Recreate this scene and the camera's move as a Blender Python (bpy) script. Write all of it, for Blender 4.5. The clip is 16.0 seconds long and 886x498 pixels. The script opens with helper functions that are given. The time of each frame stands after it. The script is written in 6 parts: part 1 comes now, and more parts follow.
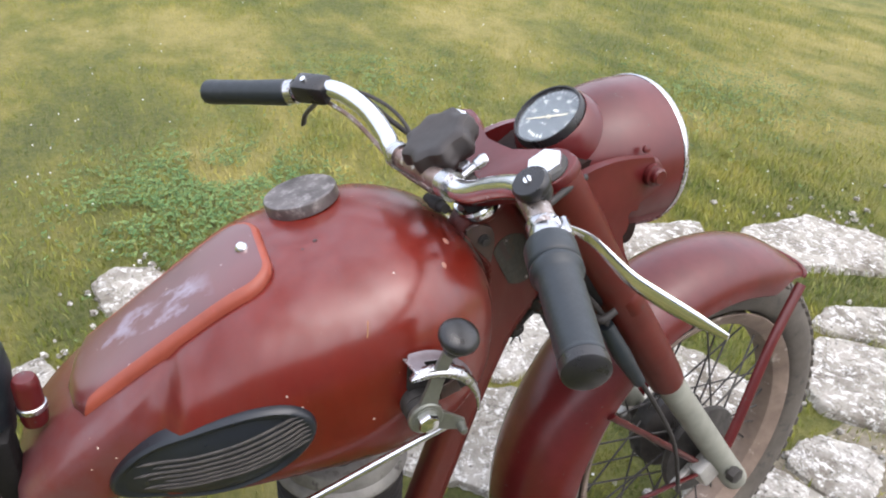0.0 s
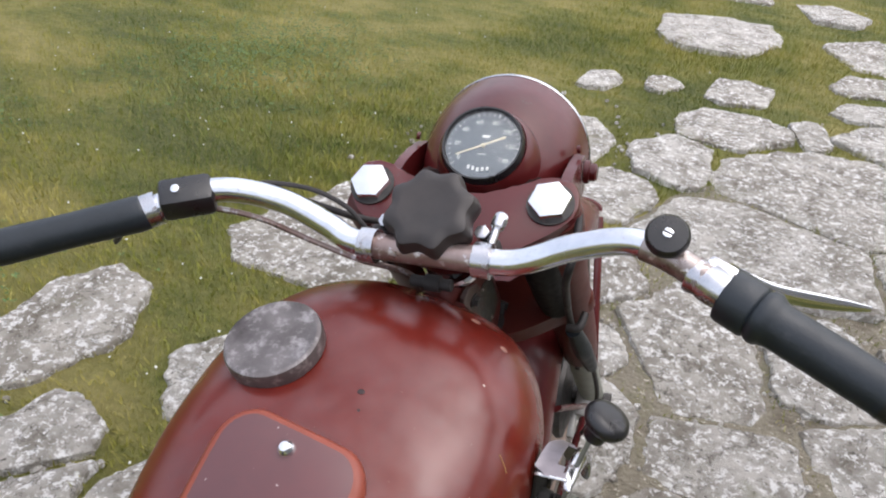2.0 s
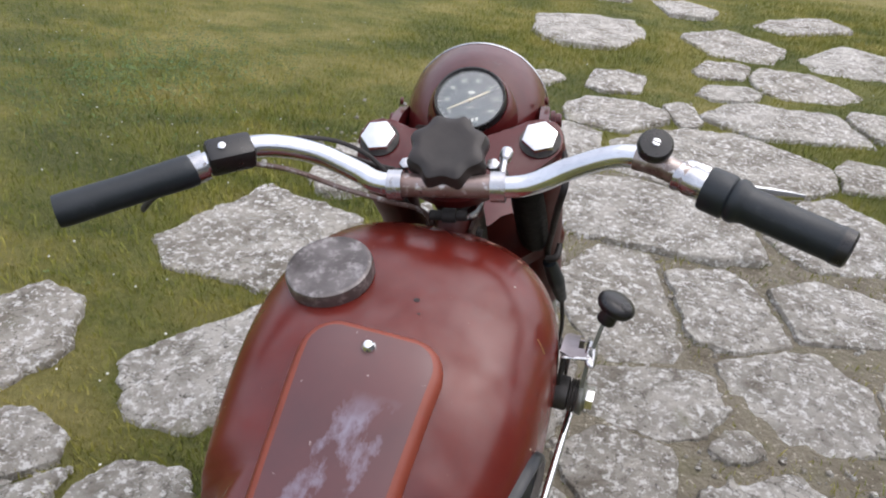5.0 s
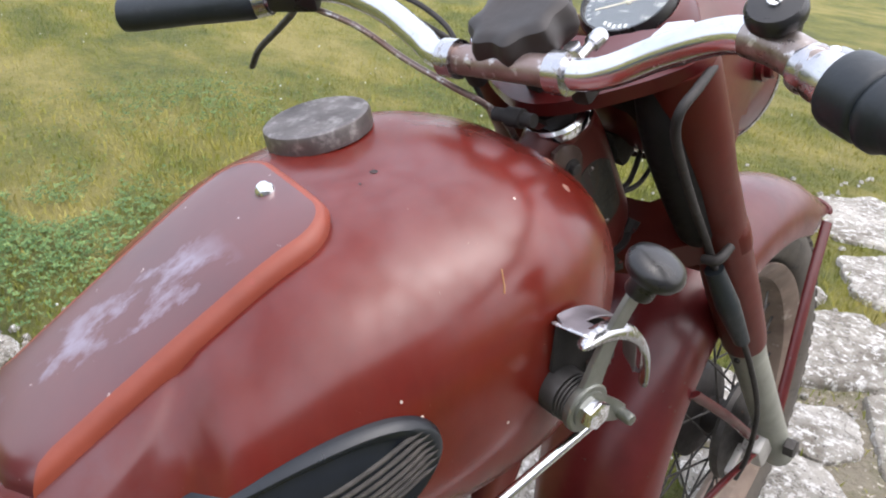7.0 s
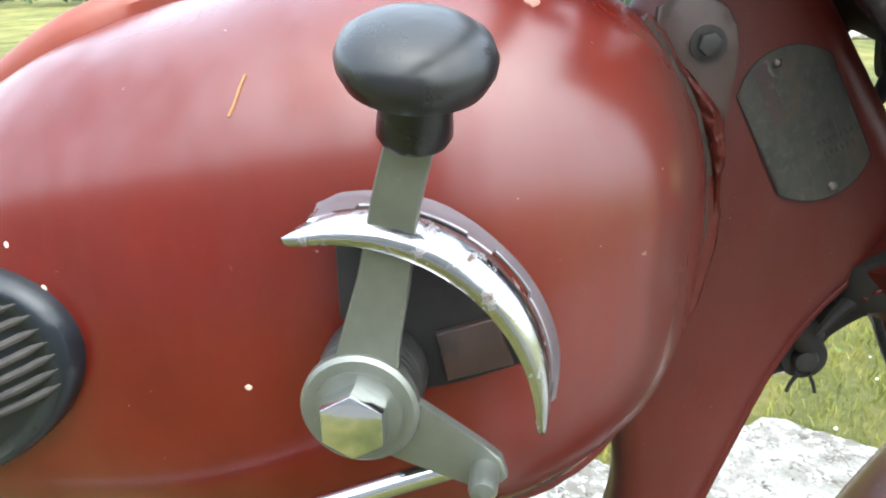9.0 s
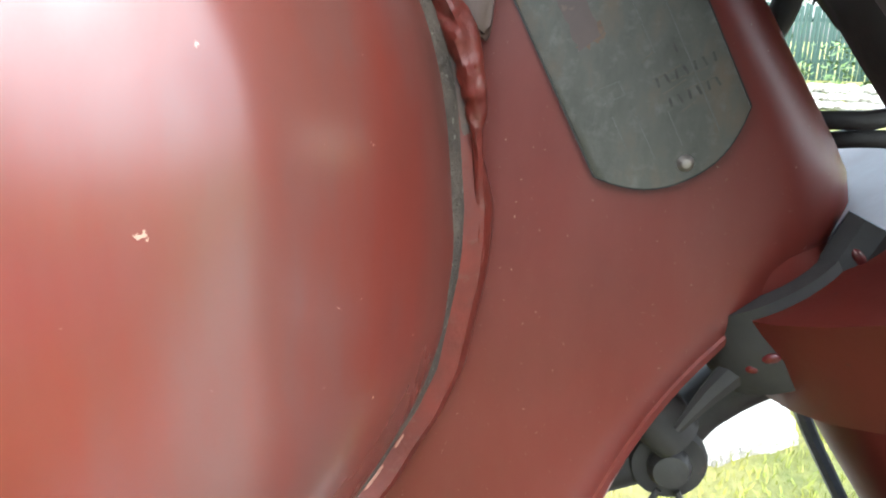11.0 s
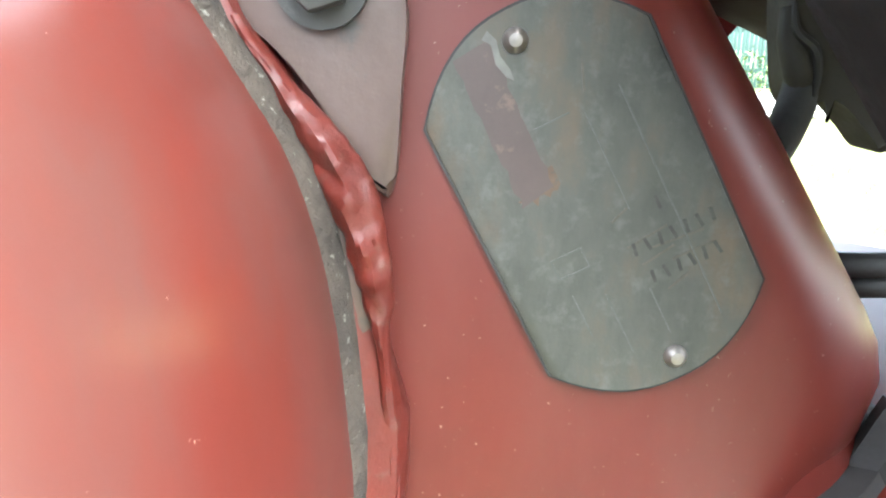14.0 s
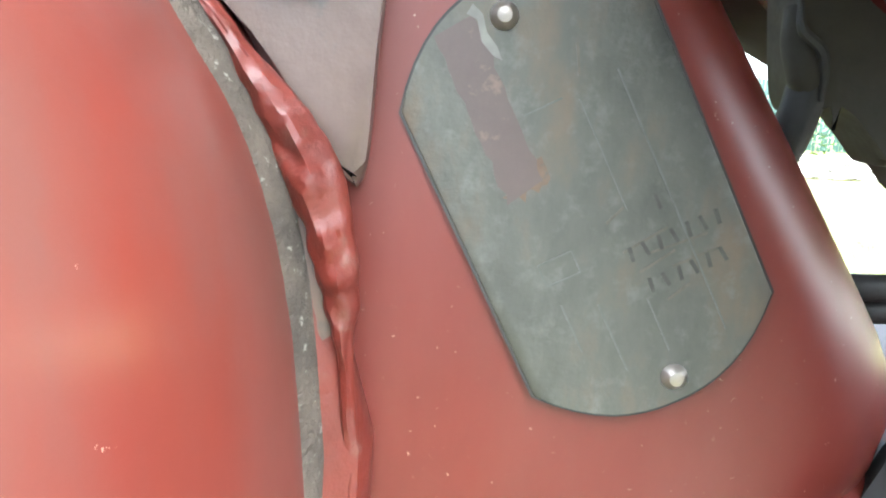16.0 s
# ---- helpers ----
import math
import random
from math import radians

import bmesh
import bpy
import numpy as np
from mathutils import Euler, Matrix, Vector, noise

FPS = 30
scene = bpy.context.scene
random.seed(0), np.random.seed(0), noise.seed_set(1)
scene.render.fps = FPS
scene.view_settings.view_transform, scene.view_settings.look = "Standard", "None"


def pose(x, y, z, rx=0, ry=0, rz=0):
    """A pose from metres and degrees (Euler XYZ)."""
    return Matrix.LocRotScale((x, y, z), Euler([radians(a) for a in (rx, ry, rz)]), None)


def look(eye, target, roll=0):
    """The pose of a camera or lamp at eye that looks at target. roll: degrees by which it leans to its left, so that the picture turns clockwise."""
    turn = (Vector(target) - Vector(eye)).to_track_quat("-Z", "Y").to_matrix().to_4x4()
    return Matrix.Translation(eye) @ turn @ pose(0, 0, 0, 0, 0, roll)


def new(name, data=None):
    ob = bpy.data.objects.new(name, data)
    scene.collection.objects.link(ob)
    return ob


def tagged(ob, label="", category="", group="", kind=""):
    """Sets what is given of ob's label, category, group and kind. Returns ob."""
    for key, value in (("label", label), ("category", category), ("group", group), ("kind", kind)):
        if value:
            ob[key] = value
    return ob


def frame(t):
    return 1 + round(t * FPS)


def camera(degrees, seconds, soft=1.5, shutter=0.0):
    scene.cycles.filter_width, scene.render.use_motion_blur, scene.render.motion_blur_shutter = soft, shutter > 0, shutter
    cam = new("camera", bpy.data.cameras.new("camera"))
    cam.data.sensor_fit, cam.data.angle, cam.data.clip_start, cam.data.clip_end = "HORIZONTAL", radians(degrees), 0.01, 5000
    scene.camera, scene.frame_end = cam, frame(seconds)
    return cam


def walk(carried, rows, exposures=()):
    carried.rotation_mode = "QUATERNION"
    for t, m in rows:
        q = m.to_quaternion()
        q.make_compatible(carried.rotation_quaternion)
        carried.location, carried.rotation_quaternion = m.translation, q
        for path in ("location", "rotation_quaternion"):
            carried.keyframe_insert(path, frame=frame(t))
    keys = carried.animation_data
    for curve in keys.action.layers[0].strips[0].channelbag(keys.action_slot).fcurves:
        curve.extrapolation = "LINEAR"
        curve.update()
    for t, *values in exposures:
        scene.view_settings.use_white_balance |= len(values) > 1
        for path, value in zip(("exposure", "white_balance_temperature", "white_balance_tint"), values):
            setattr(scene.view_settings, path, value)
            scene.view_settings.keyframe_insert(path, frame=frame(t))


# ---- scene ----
cam = camera(60.6, 16.0, soft=2.0)
PATH = [
    (0, (0.731, -0.072, 1.244), (-0.839, 0.609, 0.209), 3.6),
    (0.5, (0.615, -0.141, 1.252), (-0.792, 0.794, 0.182), 4.6),
    (1, (0.502, -0.221, 1.247), (-0.717, 0.959, 0.188), 4.8),
    (1.5, (0.399, -0.315, 1.26), (-0.57, 1.086, 0.21), 4.0),
    (2, (0.285, -0.309, 1.259), (-0.468, 1.199, 0.182), 3.7),
    (2.5, (0.212, -0.317, 1.267), (-0.392, 1.245, 0.174), 4.4),
    (3, (0.169, -0.366, 1.28), (-0.283, 1.244, 0.183), 4.5),
    (3.2, (0.165, -0.379, 1.282), (-0.256, 1.239, 0.185), 4.5),
    (5.3, (0.242, -0.501, 1.216), (-0.27, 1.158, 0.223), 3.5),
    (5.5, (0.277, -0.481, 1.185), (-0.324, 1.163, 0.217), 4.0),
    (6, (0.396, -0.414, 1.116), (-0.579, 1.074, 0.202), 2.3),
    (6.5, (0.442, -0.324, 1.054), (-0.774, 1.003, 0.182), 1.8),
    (7, (0.459, -0.196, 1.017), (-0.936, 0.914, 0.111), 4.3),
    (7.5, (0.498, -0.057, 0.99), (-1.191, 0.603, 0.148), 0.3),
    (8, (0.525, 0.066, 0.955), (-1.314, 0.295, 0.204), -1.2),
    (8.5, (0.464, 0.138, 0.884), (-1.394, 0.165, 0.143), -0.0),
    (9, (0.4, 0.206, 0.818), (-1.462, -0.014, 0.121), -0.6),
    (9.5, (0.315, 0.284, 0.779), (-1.454, -0.153, -0.044), -0.3),
    (10, (0.271, 0.275, 0.744), (-1.57, 0.038, -0.001), -1.4),
    (10.2, (0.266, 0.296, 0.742), (-1.613, 0.065, 0.097), 2.2),
    (12.3, (0.178, 0.319, 0.777), (-1.756, 0.099, 0.316), 0.1),
    (12.5, (0.173, 0.313, 0.78), (-1.752, 0.178, 0.255), 0.5),
    (13, (0.164, 0.317, 0.772), (-1.767, 0.195, 0.267), 1.0),
    (13.5, (0.165, 0.318, 0.771), (-1.766, 0.159, 0.277), 0.5),
    (14, (0.163, 0.312, 0.774), (-1.766, 0.245, 0.251), 1.1),
    (14.5, (0.163, 0.314, 0.774), (-1.77, 0.241, 0.267), 1.2),
    (15, (0.162, 0.312, 0.774), (-1.773, 0.277, 0.27), 1.7),
    (15.5, (0.157, 0.315, 0.772), (-1.78, 0.245, 0.281), 1.7),
    (16, (0.149, 0.311, 0.762), (-1.81, 0.32, 0.361), 3.2),
]
walk(cam, [(t, look(eye, target, roll)) for t, eye, target, roll in PATH],
     exposures=[(t, stops, 6200 if t < 8 else 5850 if t < 11 else 5600, 14 if t < 8 else 3 if t < 11 else -1) for t, stops in ((0, 1.42), (1.0, 1.12), (1.5, 0.85), (2.0, 0.85), (3.0, 0.6), (5.5, 0.68), (6.5, 1.15), (7.5, 1.4), (8.5, 1.8), (9, 2.2), (10.2, 3.05), (11.4, 3.4), (12.3, 4.25), (15.0, 4.3), (16.0, 4.4))])

# ---- light ----
world = bpy.data.worlds.new("world")
scene.world = world
world.use_nodes = True
wn = world.node_tree.nodes
wl = world.node_tree.links
sky = wn.new("ShaderNodeTexSky")
sky.sky_type = "NISHITA"
sky.sun_disc = False
sky.sun_elevation = radians(66)
sky.sun_rotation = radians(60)
sky.dust_density = 10.0
sky.air_density = 1.0
sky.ozone_density = 0.6
haze = wn.new("ShaderNodeHueSaturation")
haze.inputs["Saturation"].default_value = 0.8
haze.inputs["Value"].default_value = 3.4
even = wn.new("ShaderNodeGamma")
even.inputs[1].default_value = 0.45
wl.new(sky.outputs[0], even.inputs[0])
wl.new(even.outputs[0], haze.inputs["Color"])
wl.new(haze.outputs[0], wn["Background"].inputs[0])
wn["Background"].inputs[1].default_value = 0.15
sun_data = bpy.data.lights.new("sun", "SUN")
sun_data.energy = 0.3
sun_data.angle = radians(90)
sun_data.color = (1.0, 0.97, 0.93)
sun = new("sun", sun_data)
sun.matrix_world = look((1.76, 1.02, 4.57), (0, 0, 0))


# ---- materials ----
def nodes_of(name):
    m = bpy.data.materials.new(name)
    m.use_nodes = True
    return m, m.node_tree, m.node_tree.nodes["Principled BSDF"]


def noise_node(nt, scale, detail=6.0, rough=0.6, obj=True, stretch=(1, 1, 1)):
    tc = nt.nodes.new("ShaderNodeTexCoord")
    mp = nt.nodes.new("ShaderNodeMapping")
    mp.inputs["Scale"].default_value = stretch
    nz = nt.nodes.new("ShaderNodeTexNoise")
    nz.inputs["Scale"].default_value = scale
    nz.inputs["Detail"].default_value = detail
    nz.inputs["Roughness"].default_value = rough
    nt.links.new(tc.outputs["Object" if obj else "Generated"], mp.inputs[0])
    nt.links.new(mp.outputs[0], nz.inputs["Vector"])
    return nz.outputs["Fac"]


def ramp(nt, fac, stops):
    r = nt.nodes.new("ShaderNodeValToRGB")
    el = r.color_ramp.elements
    while len(el) < len(stops):
        el.new(0.5)
    for e, (p, c) in zip(el, stops):
        e.position = p
        e.color = (*c, 1) if len(c) == 3 else c
    nt.links.new(fac, r.inputs[0])
    return r.outputs["Color"]


def mix(nt, fac, a, b):
    m = nt.nodes.new("ShaderNodeMix")
    m.data_type = "RGBA"
    nt.links.new(fac, m.inputs[0])
    for s, v in ((6, a), (7, b)):
        if isinstance(v, tuple):
            m.inputs[s].default_value = (*v, 1)
        else:
            nt.links.new(v, m.inputs[s])
    return m.outputs[2]


def grey(v):
    return (v, v, v)


def bump(nt, bsdf, fac, strength=0.2, distance=0.002):
    b = nt.nodes.new("ShaderNodeBump")
    b.inputs["Strength"].default_value = strength
    b.inputs["Distance"].default_value = distance
    nt.links.new(fac, b.inputs["Height"])
    nt.links.new(b.outputs[0], bsdf.inputs["Normal"])


def surface(name, c1, c2, scale=20, rough=(0.4, 0.6), metal=0.0, spots=None, spot_at=(0.62, 0.66), spot_scale=60, relief=0.15, relief_scale=200,
            coat=0.0, distance=0.001, c3=None, stretch=(1, 1, 1), spot_rough=None, gloss=0.5, coat_rough=0.25, coat_ior=1.5, film=None, nose=None):
    """A paint, metal, rubber or stone: two tones at a large scale, spots at a finer one, and fine relief."""
    m, nt, b = nodes_of(name)
    n1 = noise_node(nt, scale, stretch=stretch)
    col = ramp(nt, n1, [(0.3, c1), (0.7, c2)] if c3 is None else [(0.28, c1), (0.5, c2), (0.72, c3)])
    rgh = ramp(nt, noise_node(nt, scale * 2.3), [(0.3, grey(rough[0])), (0.7, grey(rough[1]))])
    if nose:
        # Pale film painted in for reflected haze on the nose's flanks, ragged and streaky.
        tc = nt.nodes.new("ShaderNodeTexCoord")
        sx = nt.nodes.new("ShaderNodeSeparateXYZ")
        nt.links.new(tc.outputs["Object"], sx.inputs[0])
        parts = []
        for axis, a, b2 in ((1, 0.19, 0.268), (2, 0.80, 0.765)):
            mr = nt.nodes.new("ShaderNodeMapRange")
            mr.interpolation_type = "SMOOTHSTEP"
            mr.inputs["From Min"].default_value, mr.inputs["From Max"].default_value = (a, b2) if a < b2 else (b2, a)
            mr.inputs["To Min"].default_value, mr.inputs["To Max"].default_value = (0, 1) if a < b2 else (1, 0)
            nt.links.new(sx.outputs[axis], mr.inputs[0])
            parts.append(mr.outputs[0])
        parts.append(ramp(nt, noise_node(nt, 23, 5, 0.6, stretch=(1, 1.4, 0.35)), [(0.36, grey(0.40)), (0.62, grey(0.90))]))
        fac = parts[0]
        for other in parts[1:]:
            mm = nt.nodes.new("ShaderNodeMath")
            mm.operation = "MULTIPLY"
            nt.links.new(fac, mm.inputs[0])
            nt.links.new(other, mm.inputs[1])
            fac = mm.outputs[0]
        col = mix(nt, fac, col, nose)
        # A duller lilac tone on the tail, in uneven patches.
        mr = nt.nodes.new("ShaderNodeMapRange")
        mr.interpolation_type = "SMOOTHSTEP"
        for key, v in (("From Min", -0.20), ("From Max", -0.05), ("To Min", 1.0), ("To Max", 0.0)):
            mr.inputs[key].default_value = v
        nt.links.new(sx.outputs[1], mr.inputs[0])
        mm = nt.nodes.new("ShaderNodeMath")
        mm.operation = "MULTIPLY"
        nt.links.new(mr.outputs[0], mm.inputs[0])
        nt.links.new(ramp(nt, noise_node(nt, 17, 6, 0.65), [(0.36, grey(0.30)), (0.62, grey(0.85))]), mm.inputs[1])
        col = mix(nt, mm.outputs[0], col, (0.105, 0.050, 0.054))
    if film:
        # Brush strokes and a thin dusty film.
        strokes = ramp(nt, noise_node(nt, 34, 7, 0.62, stretch=(1, 1, 0.22)), [(0.46, grey(0)), (0.72, grey(0.36))])
        col = mix(nt, strokes, col, film)
        cloudy = ramp(nt, noise_node(nt, 6.5, 5, 0.6), [(0.42, grey(0)), (0.66, grey(0.25))])
        col = mix(nt, cloudy, col, film)
        nt.links.new(ramp(nt, noise_node(nt, 21, 6, 0.6, stretch=(1, 1, 0.35)), [(0.35, grey(0.55 * coat)), (0.6, grey(coat))]), b.inputs["Coat Weight"])
    if spots:
        sp = ramp(nt, noise_node(nt, spot_scale, 8, 0.65), [(spot_at[0], grey(0)), (spot_at[1], grey(1))])
        col = mix(nt, sp, col, spots)
        if spot_rough is not None:
            rgh = mix(nt, sp, rgh, grey(spot_rough))
            if metal:
                nt.links.new(mix(nt, sp, grey(metal), grey(0.1)), b.inputs["Metallic"])
    nt.links.new(col, b.inputs["Base Color"])
    nt.links.new(rgh, b.inputs["Roughness"])
    if not (spots and spot_rough is not None and metal):
        b.inputs["Metallic"].default_value = metal
    b.inputs["Specular IOR Level"].default_value = gloss
    b.inputs["Coat Weight"].default_value = coat
    b.inputs["Coat Roughness"].default_value = coat_rough
    b.inputs["Coat IOR"].default_value = coat_ior
    if relief:
        bump(nt, b, noise_node(nt, relief_scale, 6, 0.6), relief, distance)
    return m


RED1, RED2, RED3 = (0.074, 0.0046, 0.0020), (0.100, 0.0068, 0.0030), (0.124, 0.0100, 0.0048)
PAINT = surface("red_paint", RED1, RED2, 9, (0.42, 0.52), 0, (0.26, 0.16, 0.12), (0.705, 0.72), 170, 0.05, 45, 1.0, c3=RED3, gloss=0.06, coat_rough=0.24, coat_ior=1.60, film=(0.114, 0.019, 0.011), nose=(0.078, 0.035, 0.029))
HEAD_PAINT = surface("dark_red_frame_paint", (0.062, 0.0068, 0.0040), (0.084, 0.0090, 0.0054), 9, (0.42, 0.55), 0, (0.20, 0.135, 0.11), (0.668, 0.684), 640, 0.06, 60, 0.6, c3=(0.100, 0.0126, 0.0080), gloss=0.3, coat_rough=0.38, film=(0.095, 0.025, 0.019))
PAINT_DULL = surface("red_paint_dull", (0.048, 0.0042, 0.0044), (0.068, 0.0062, 0.0064), 12, (0.40, 0.55), 0, (0.06, 0.04, 0.035), (0.66, 0.7), 50, 0.12, 80, 0.9, c3=(0.086, 0.0105, 0.0108), gloss=0.10, coat_rough=0.25, coat_ior=1.44)
FORK_RED = surface("brown_red_fork", (0.052, 0.0070, 0.0042), (0.076, 0.0102, 0.0062), 14, (0.45, 0.6), 0, (0.03, 0.02, 0.016), (0.66, 0.72), 60, 0.12, 90, 0.25, gloss=0.15, coat_rough=0.3)
ORANGE = surface("orange_paint", (0.17, 0.032, 0.016), (0.22, 0.046, 0.024), 25, (0.4, 0.55), 0, (0.22, 0.04, 0.03), (0.64, 0.7), 40, 0.1, 90)
CHROME = surface("worn_chrome", (0.42, 0.42, 0.44), (0.60, 0.61, 0.63), 30, (0.14, 0.28), 1.0, (0.10, 0.055, 0.035), (0.57, 0.68), 110, 0.1, 160, spot_rough=0.7)
BAR_CHROME = surface("handlebar_chrome", (0.56, 0.58, 0.62), (0.72, 0.74, 0.78), 30, (0.10, 0.20), 1.0, (0.14, 0.085, 0.06), (0.63, 0.72), 130, 0.1, 160, spot_rough=0.6)
GATE = surface("pinkish_chrome", (0.20, 0.18, 0.195), (0.31, 0.285, 0.305), 30, (0.34, 0.50), 0.8, (0.20, 0.12, 0.11), (0.64, 0.72), 110, 0.2, 200)
CHROME_CLEAN = surface("chrome", (0.72, 0.73, 0.75), (0.82, 0.83, 0.84), 30, (0.08, 0.18), 1.0, None, relief=0.06, relief_scale=90)
RUSTY = surface("rusty_chrome", (0.20, 0.13, 0.11), (0.34, 0.27, 0.25), 35, (0.25, 0.5), 0.7, (0.62, 0.6, 0.6), (0.56, 0.64), 90, 0.25, 240)
CAP_METAL = surface("tarnished_cap", (0.075, 0.066, 0.064), (0.21, 0.19, 0.185), 30, (0.32, 0.5), 0.7, (0.40, 0.375, 0.365), (0.52, 0.72), 60, 0.2, 220)
CADMIUM = surface("zinc_plate", (0.165, 0.172, 0.15), (0.235, 0.243, 0.215), 40, (0.3, 0.45), 0.7, (0.30, 0.27, 0.19), (0.62, 0.7), 120, 0.12, 300)
RUBBER = surface("black_rubber", (0.007, 0.011, 0.014), (0.012, 0.017, 0.022), 40, (0.36, 0.52), 0, (0.022, 0.025, 0.029), (0.60, 0.7), 60, relief=0.25, relief_scale=260, gloss=0.48)
FLAT_BLACK = surface("flat_black", (0.004, 0.004, 0.004), (0.009, 0.008, 0.008), 60, (0.5, 0.7), 0, None, relief=0.3, relief_scale=160, gloss=0.2)
PLASTIC = surface("black_plastic", (0.009, 0.009, 0.010), (0.017, 0.017, 0.018), 30, (0.24, 0.38), 0, None, relief=0.1, relief_scale=150)
KNOB = surface("brown_bakelite", (0.015, 0.012, 0.011), (0.026, 0.020, 0.018), 25, (0.42, 0.55), 0, None, relief=0.15, relief_scale=140)
PAD = surface("knee_rubber", (0.005, 0.007, 0.010), (0.010, 0.013, 0.018), 30, (0.26, 0.42), 0, None, relief=0.15, relief_scale=180)
PAD_RIB = surface("dusty_rib", (0.028, 0.026, 0.025), (0.070, 0.062, 0.056), 60, (0.7, 0.9), 0, (0.05, 0.045, 0.04), (0.55, 0.65), 160, 0.3, 300)
TYRE = surface("dusty_tyre", (0.045, 0.039, 0.032), (0.095, 0.083, 0.068), 14, (0.8, 0.95), 0, (0.035, 0.032, 0.03), (0.56, 0.68), 40, 0.4, 180)
RIM = surface("painted_rim", (0.11, 0.078, 0.060), (0.23, 0.175, 0.138), 16, (0.5, 0.75), 0.2, (0.36, 0.31, 0.27), (0.60, 0.7), 40, 0.3, 160)
STEEL = surface("dark_steel", (0.035, 0.033, 0.032), (0.08, 0.075, 0.07), 40, (0.45, 0.65), 0.6, (0.12, 0.07, 0.05), (0.62, 0.7), 90, 0.3, 240)
# Red taken down to near black for the shade behind the lamp.
SHADE_RED = surface("shaded_red", (0.011, 0.0065, 0.0055), (0.022, 0.010, 0.0085), 30, (0.6, 0.8), 0, (0.028, 0.022, 0.02), (0.62, 0.7), 60, 0.2, 160, gloss=0.12)
BOOT = surface("brown_rubber", (0.020, 0.017, 0.013), (0.034, 0.029, 0.023), 45, (0.55, 0.75), 0, (0.014, 0.012, 0.010), (0.58, 0.68), 90, 0.3, 160, gloss=0.25)
DARK = surface("sooty_steel", (0.012, 0.011, 0.011), (0.032, 0.028, 0.026), 30, (0.55, 0.75), 0.2, (0.06, 0.035, 0.028), (0.64, 0.72), 70, 0.3, 200)
GREYPAINT = surface("grey_fork_paint", (0.17, 0.175, 0.15), (0.24, 0.245, 0.205), 22, (0.45, 0.6), 0.1, (0.14, 0.13, 0.1), (0.66, 0.74), 60, 0.12, 160)
ALLOY = surface("cast_alloy", (0.36, 0.35, 0.33), (0.52, 0.51, 0.48), 20, (0.45, 0.65), 0.7, (0.12, 0.11, 0.1), (0.62, 0.72), 50, 0.3, 220)
# Darker copy of the alloy, for the shade under the tank.
ALLOY_SHADED = surface("shaded_alloy", (0.12, 0.115, 0.105), (0.26, 0.25, 0.23), 20, (0.5, 0.7), 0.5, (0.05, 0.045, 0.04), (0.58, 0.7), 50, 0.3, 220)
CHIP = surface("pale_primer", (0.45, 0.36, 0.30), (0.55, 0.46, 0.40), 90, (0.6, 0.8), 0, None, relief=0)
SPOT = surface("dark_spot", (0.02, 0.012, 0.012), (0.035, 0.02, 0.018), 90, (0.6, 0.8), 0, None, relief=0)
RUBBED = surface("rubbed_paint", (0.22, 0.10, 0.075), (0.30, 0.15, 0.11), 90, (0.4, 0.6), 0, None, relief=0)
SCRATCH = surface("ochre_scratch", (0.26, 0.12, 0.04), (0.32, 0.16, 0.06), 90, (0.6, 0.8), 0, None, relief=0)
PLATE = surface("plate_metal", (0.040, 0.0385, 0.0325), (0.062, 0.059, 0.050), 62, (0.42, 0.6), 0.3, (0.092, 0.090, 0.079), (0.53, 0.76), 240, 0.45, 300, distance=0.0005, c3=(0.090, 0.066, 0.046), stretch=(1, 1.6, 0.7))
PLATE_RED = surface("red_enamel", (0.046, 0.030, 0.027), (0.062, 0.040, 0.035), 60, (0.45, 0.6), 0, (0.09, 0.06, 0.045), (0.62, 0.7), 200, 0.1, 400, distance=0.0004)
PLATE_MARK = surface("stamped_mark", (0.025, 0.022, 0.018), (0.056, 0.052, 0.044), 300, (0.6, 0.75), 0.2, None, relief=0)
PLATE_SCUFF = surface("plate_scuff", (0.050, 0.042, 0.032), (0.088, 0.076, 0.060), 500, (0.45, 0.6), 0.3, None, relief=0)
PLATE_LINE = surface("plate_line", (0.058, 0.059, 0.051), (0.086, 0.087, 0.077), 260, (0.5, 0.65), 0.3, None, relief=0)
PLATE_RUST = surface("plate_rust", (0.070, 0.042, 0.026), (0.098, 0.062, 0.040), 300, (0.7, 0.85), 0, (0.06, 0.05, 0.04), (0.5, 0.6), 420, 0.2, 500, distance=0.0003)
PLATE_CHIP = surface("bare_metal_chip", (0.080, 0.077, 0.066), (0.130, 0.123, 0.108), 260, (0.5, 0.65), 0.2, None, relief=0)
RIVET = surface("rivet_metal", (0.20, 0.17, 0.15), (0.30, 0.26, 0.235), 80, (0.28, 0.42), 0.8, None, relief=0.1)
DUST = surface("dusty_seam", (0.020, 0.014, 0.010), (0.062, 0.045, 0.033), 70, (0.85, 0.95), 0, (0.150, 0.138, 0.118), (0.60, 0.66), 520, 0.8, 420, distance=0.002)
LACQUER = surface("thick_red_lacquer", (0.058, 0.0075, 0.0042), (0.098, 0.0120, 0.0066), 60, (0.45, 0.6), 0, (0.085, 0.030, 0.022), (0.58, 0.70), 190, 0.55, 190, 0.25, distance=0.0015, gloss=0.3, coat_rough=0.30)
# Black dial lightened to blue-grey for the sky mirrored in its glass.
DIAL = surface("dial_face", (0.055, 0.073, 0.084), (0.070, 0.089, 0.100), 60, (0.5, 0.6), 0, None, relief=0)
INK = surface("dial_paint", (0.62, 0.63, 0.58), (0.7, 0.71, 0.66), 60, (0.5, 0.6), 0, None, relief=0)
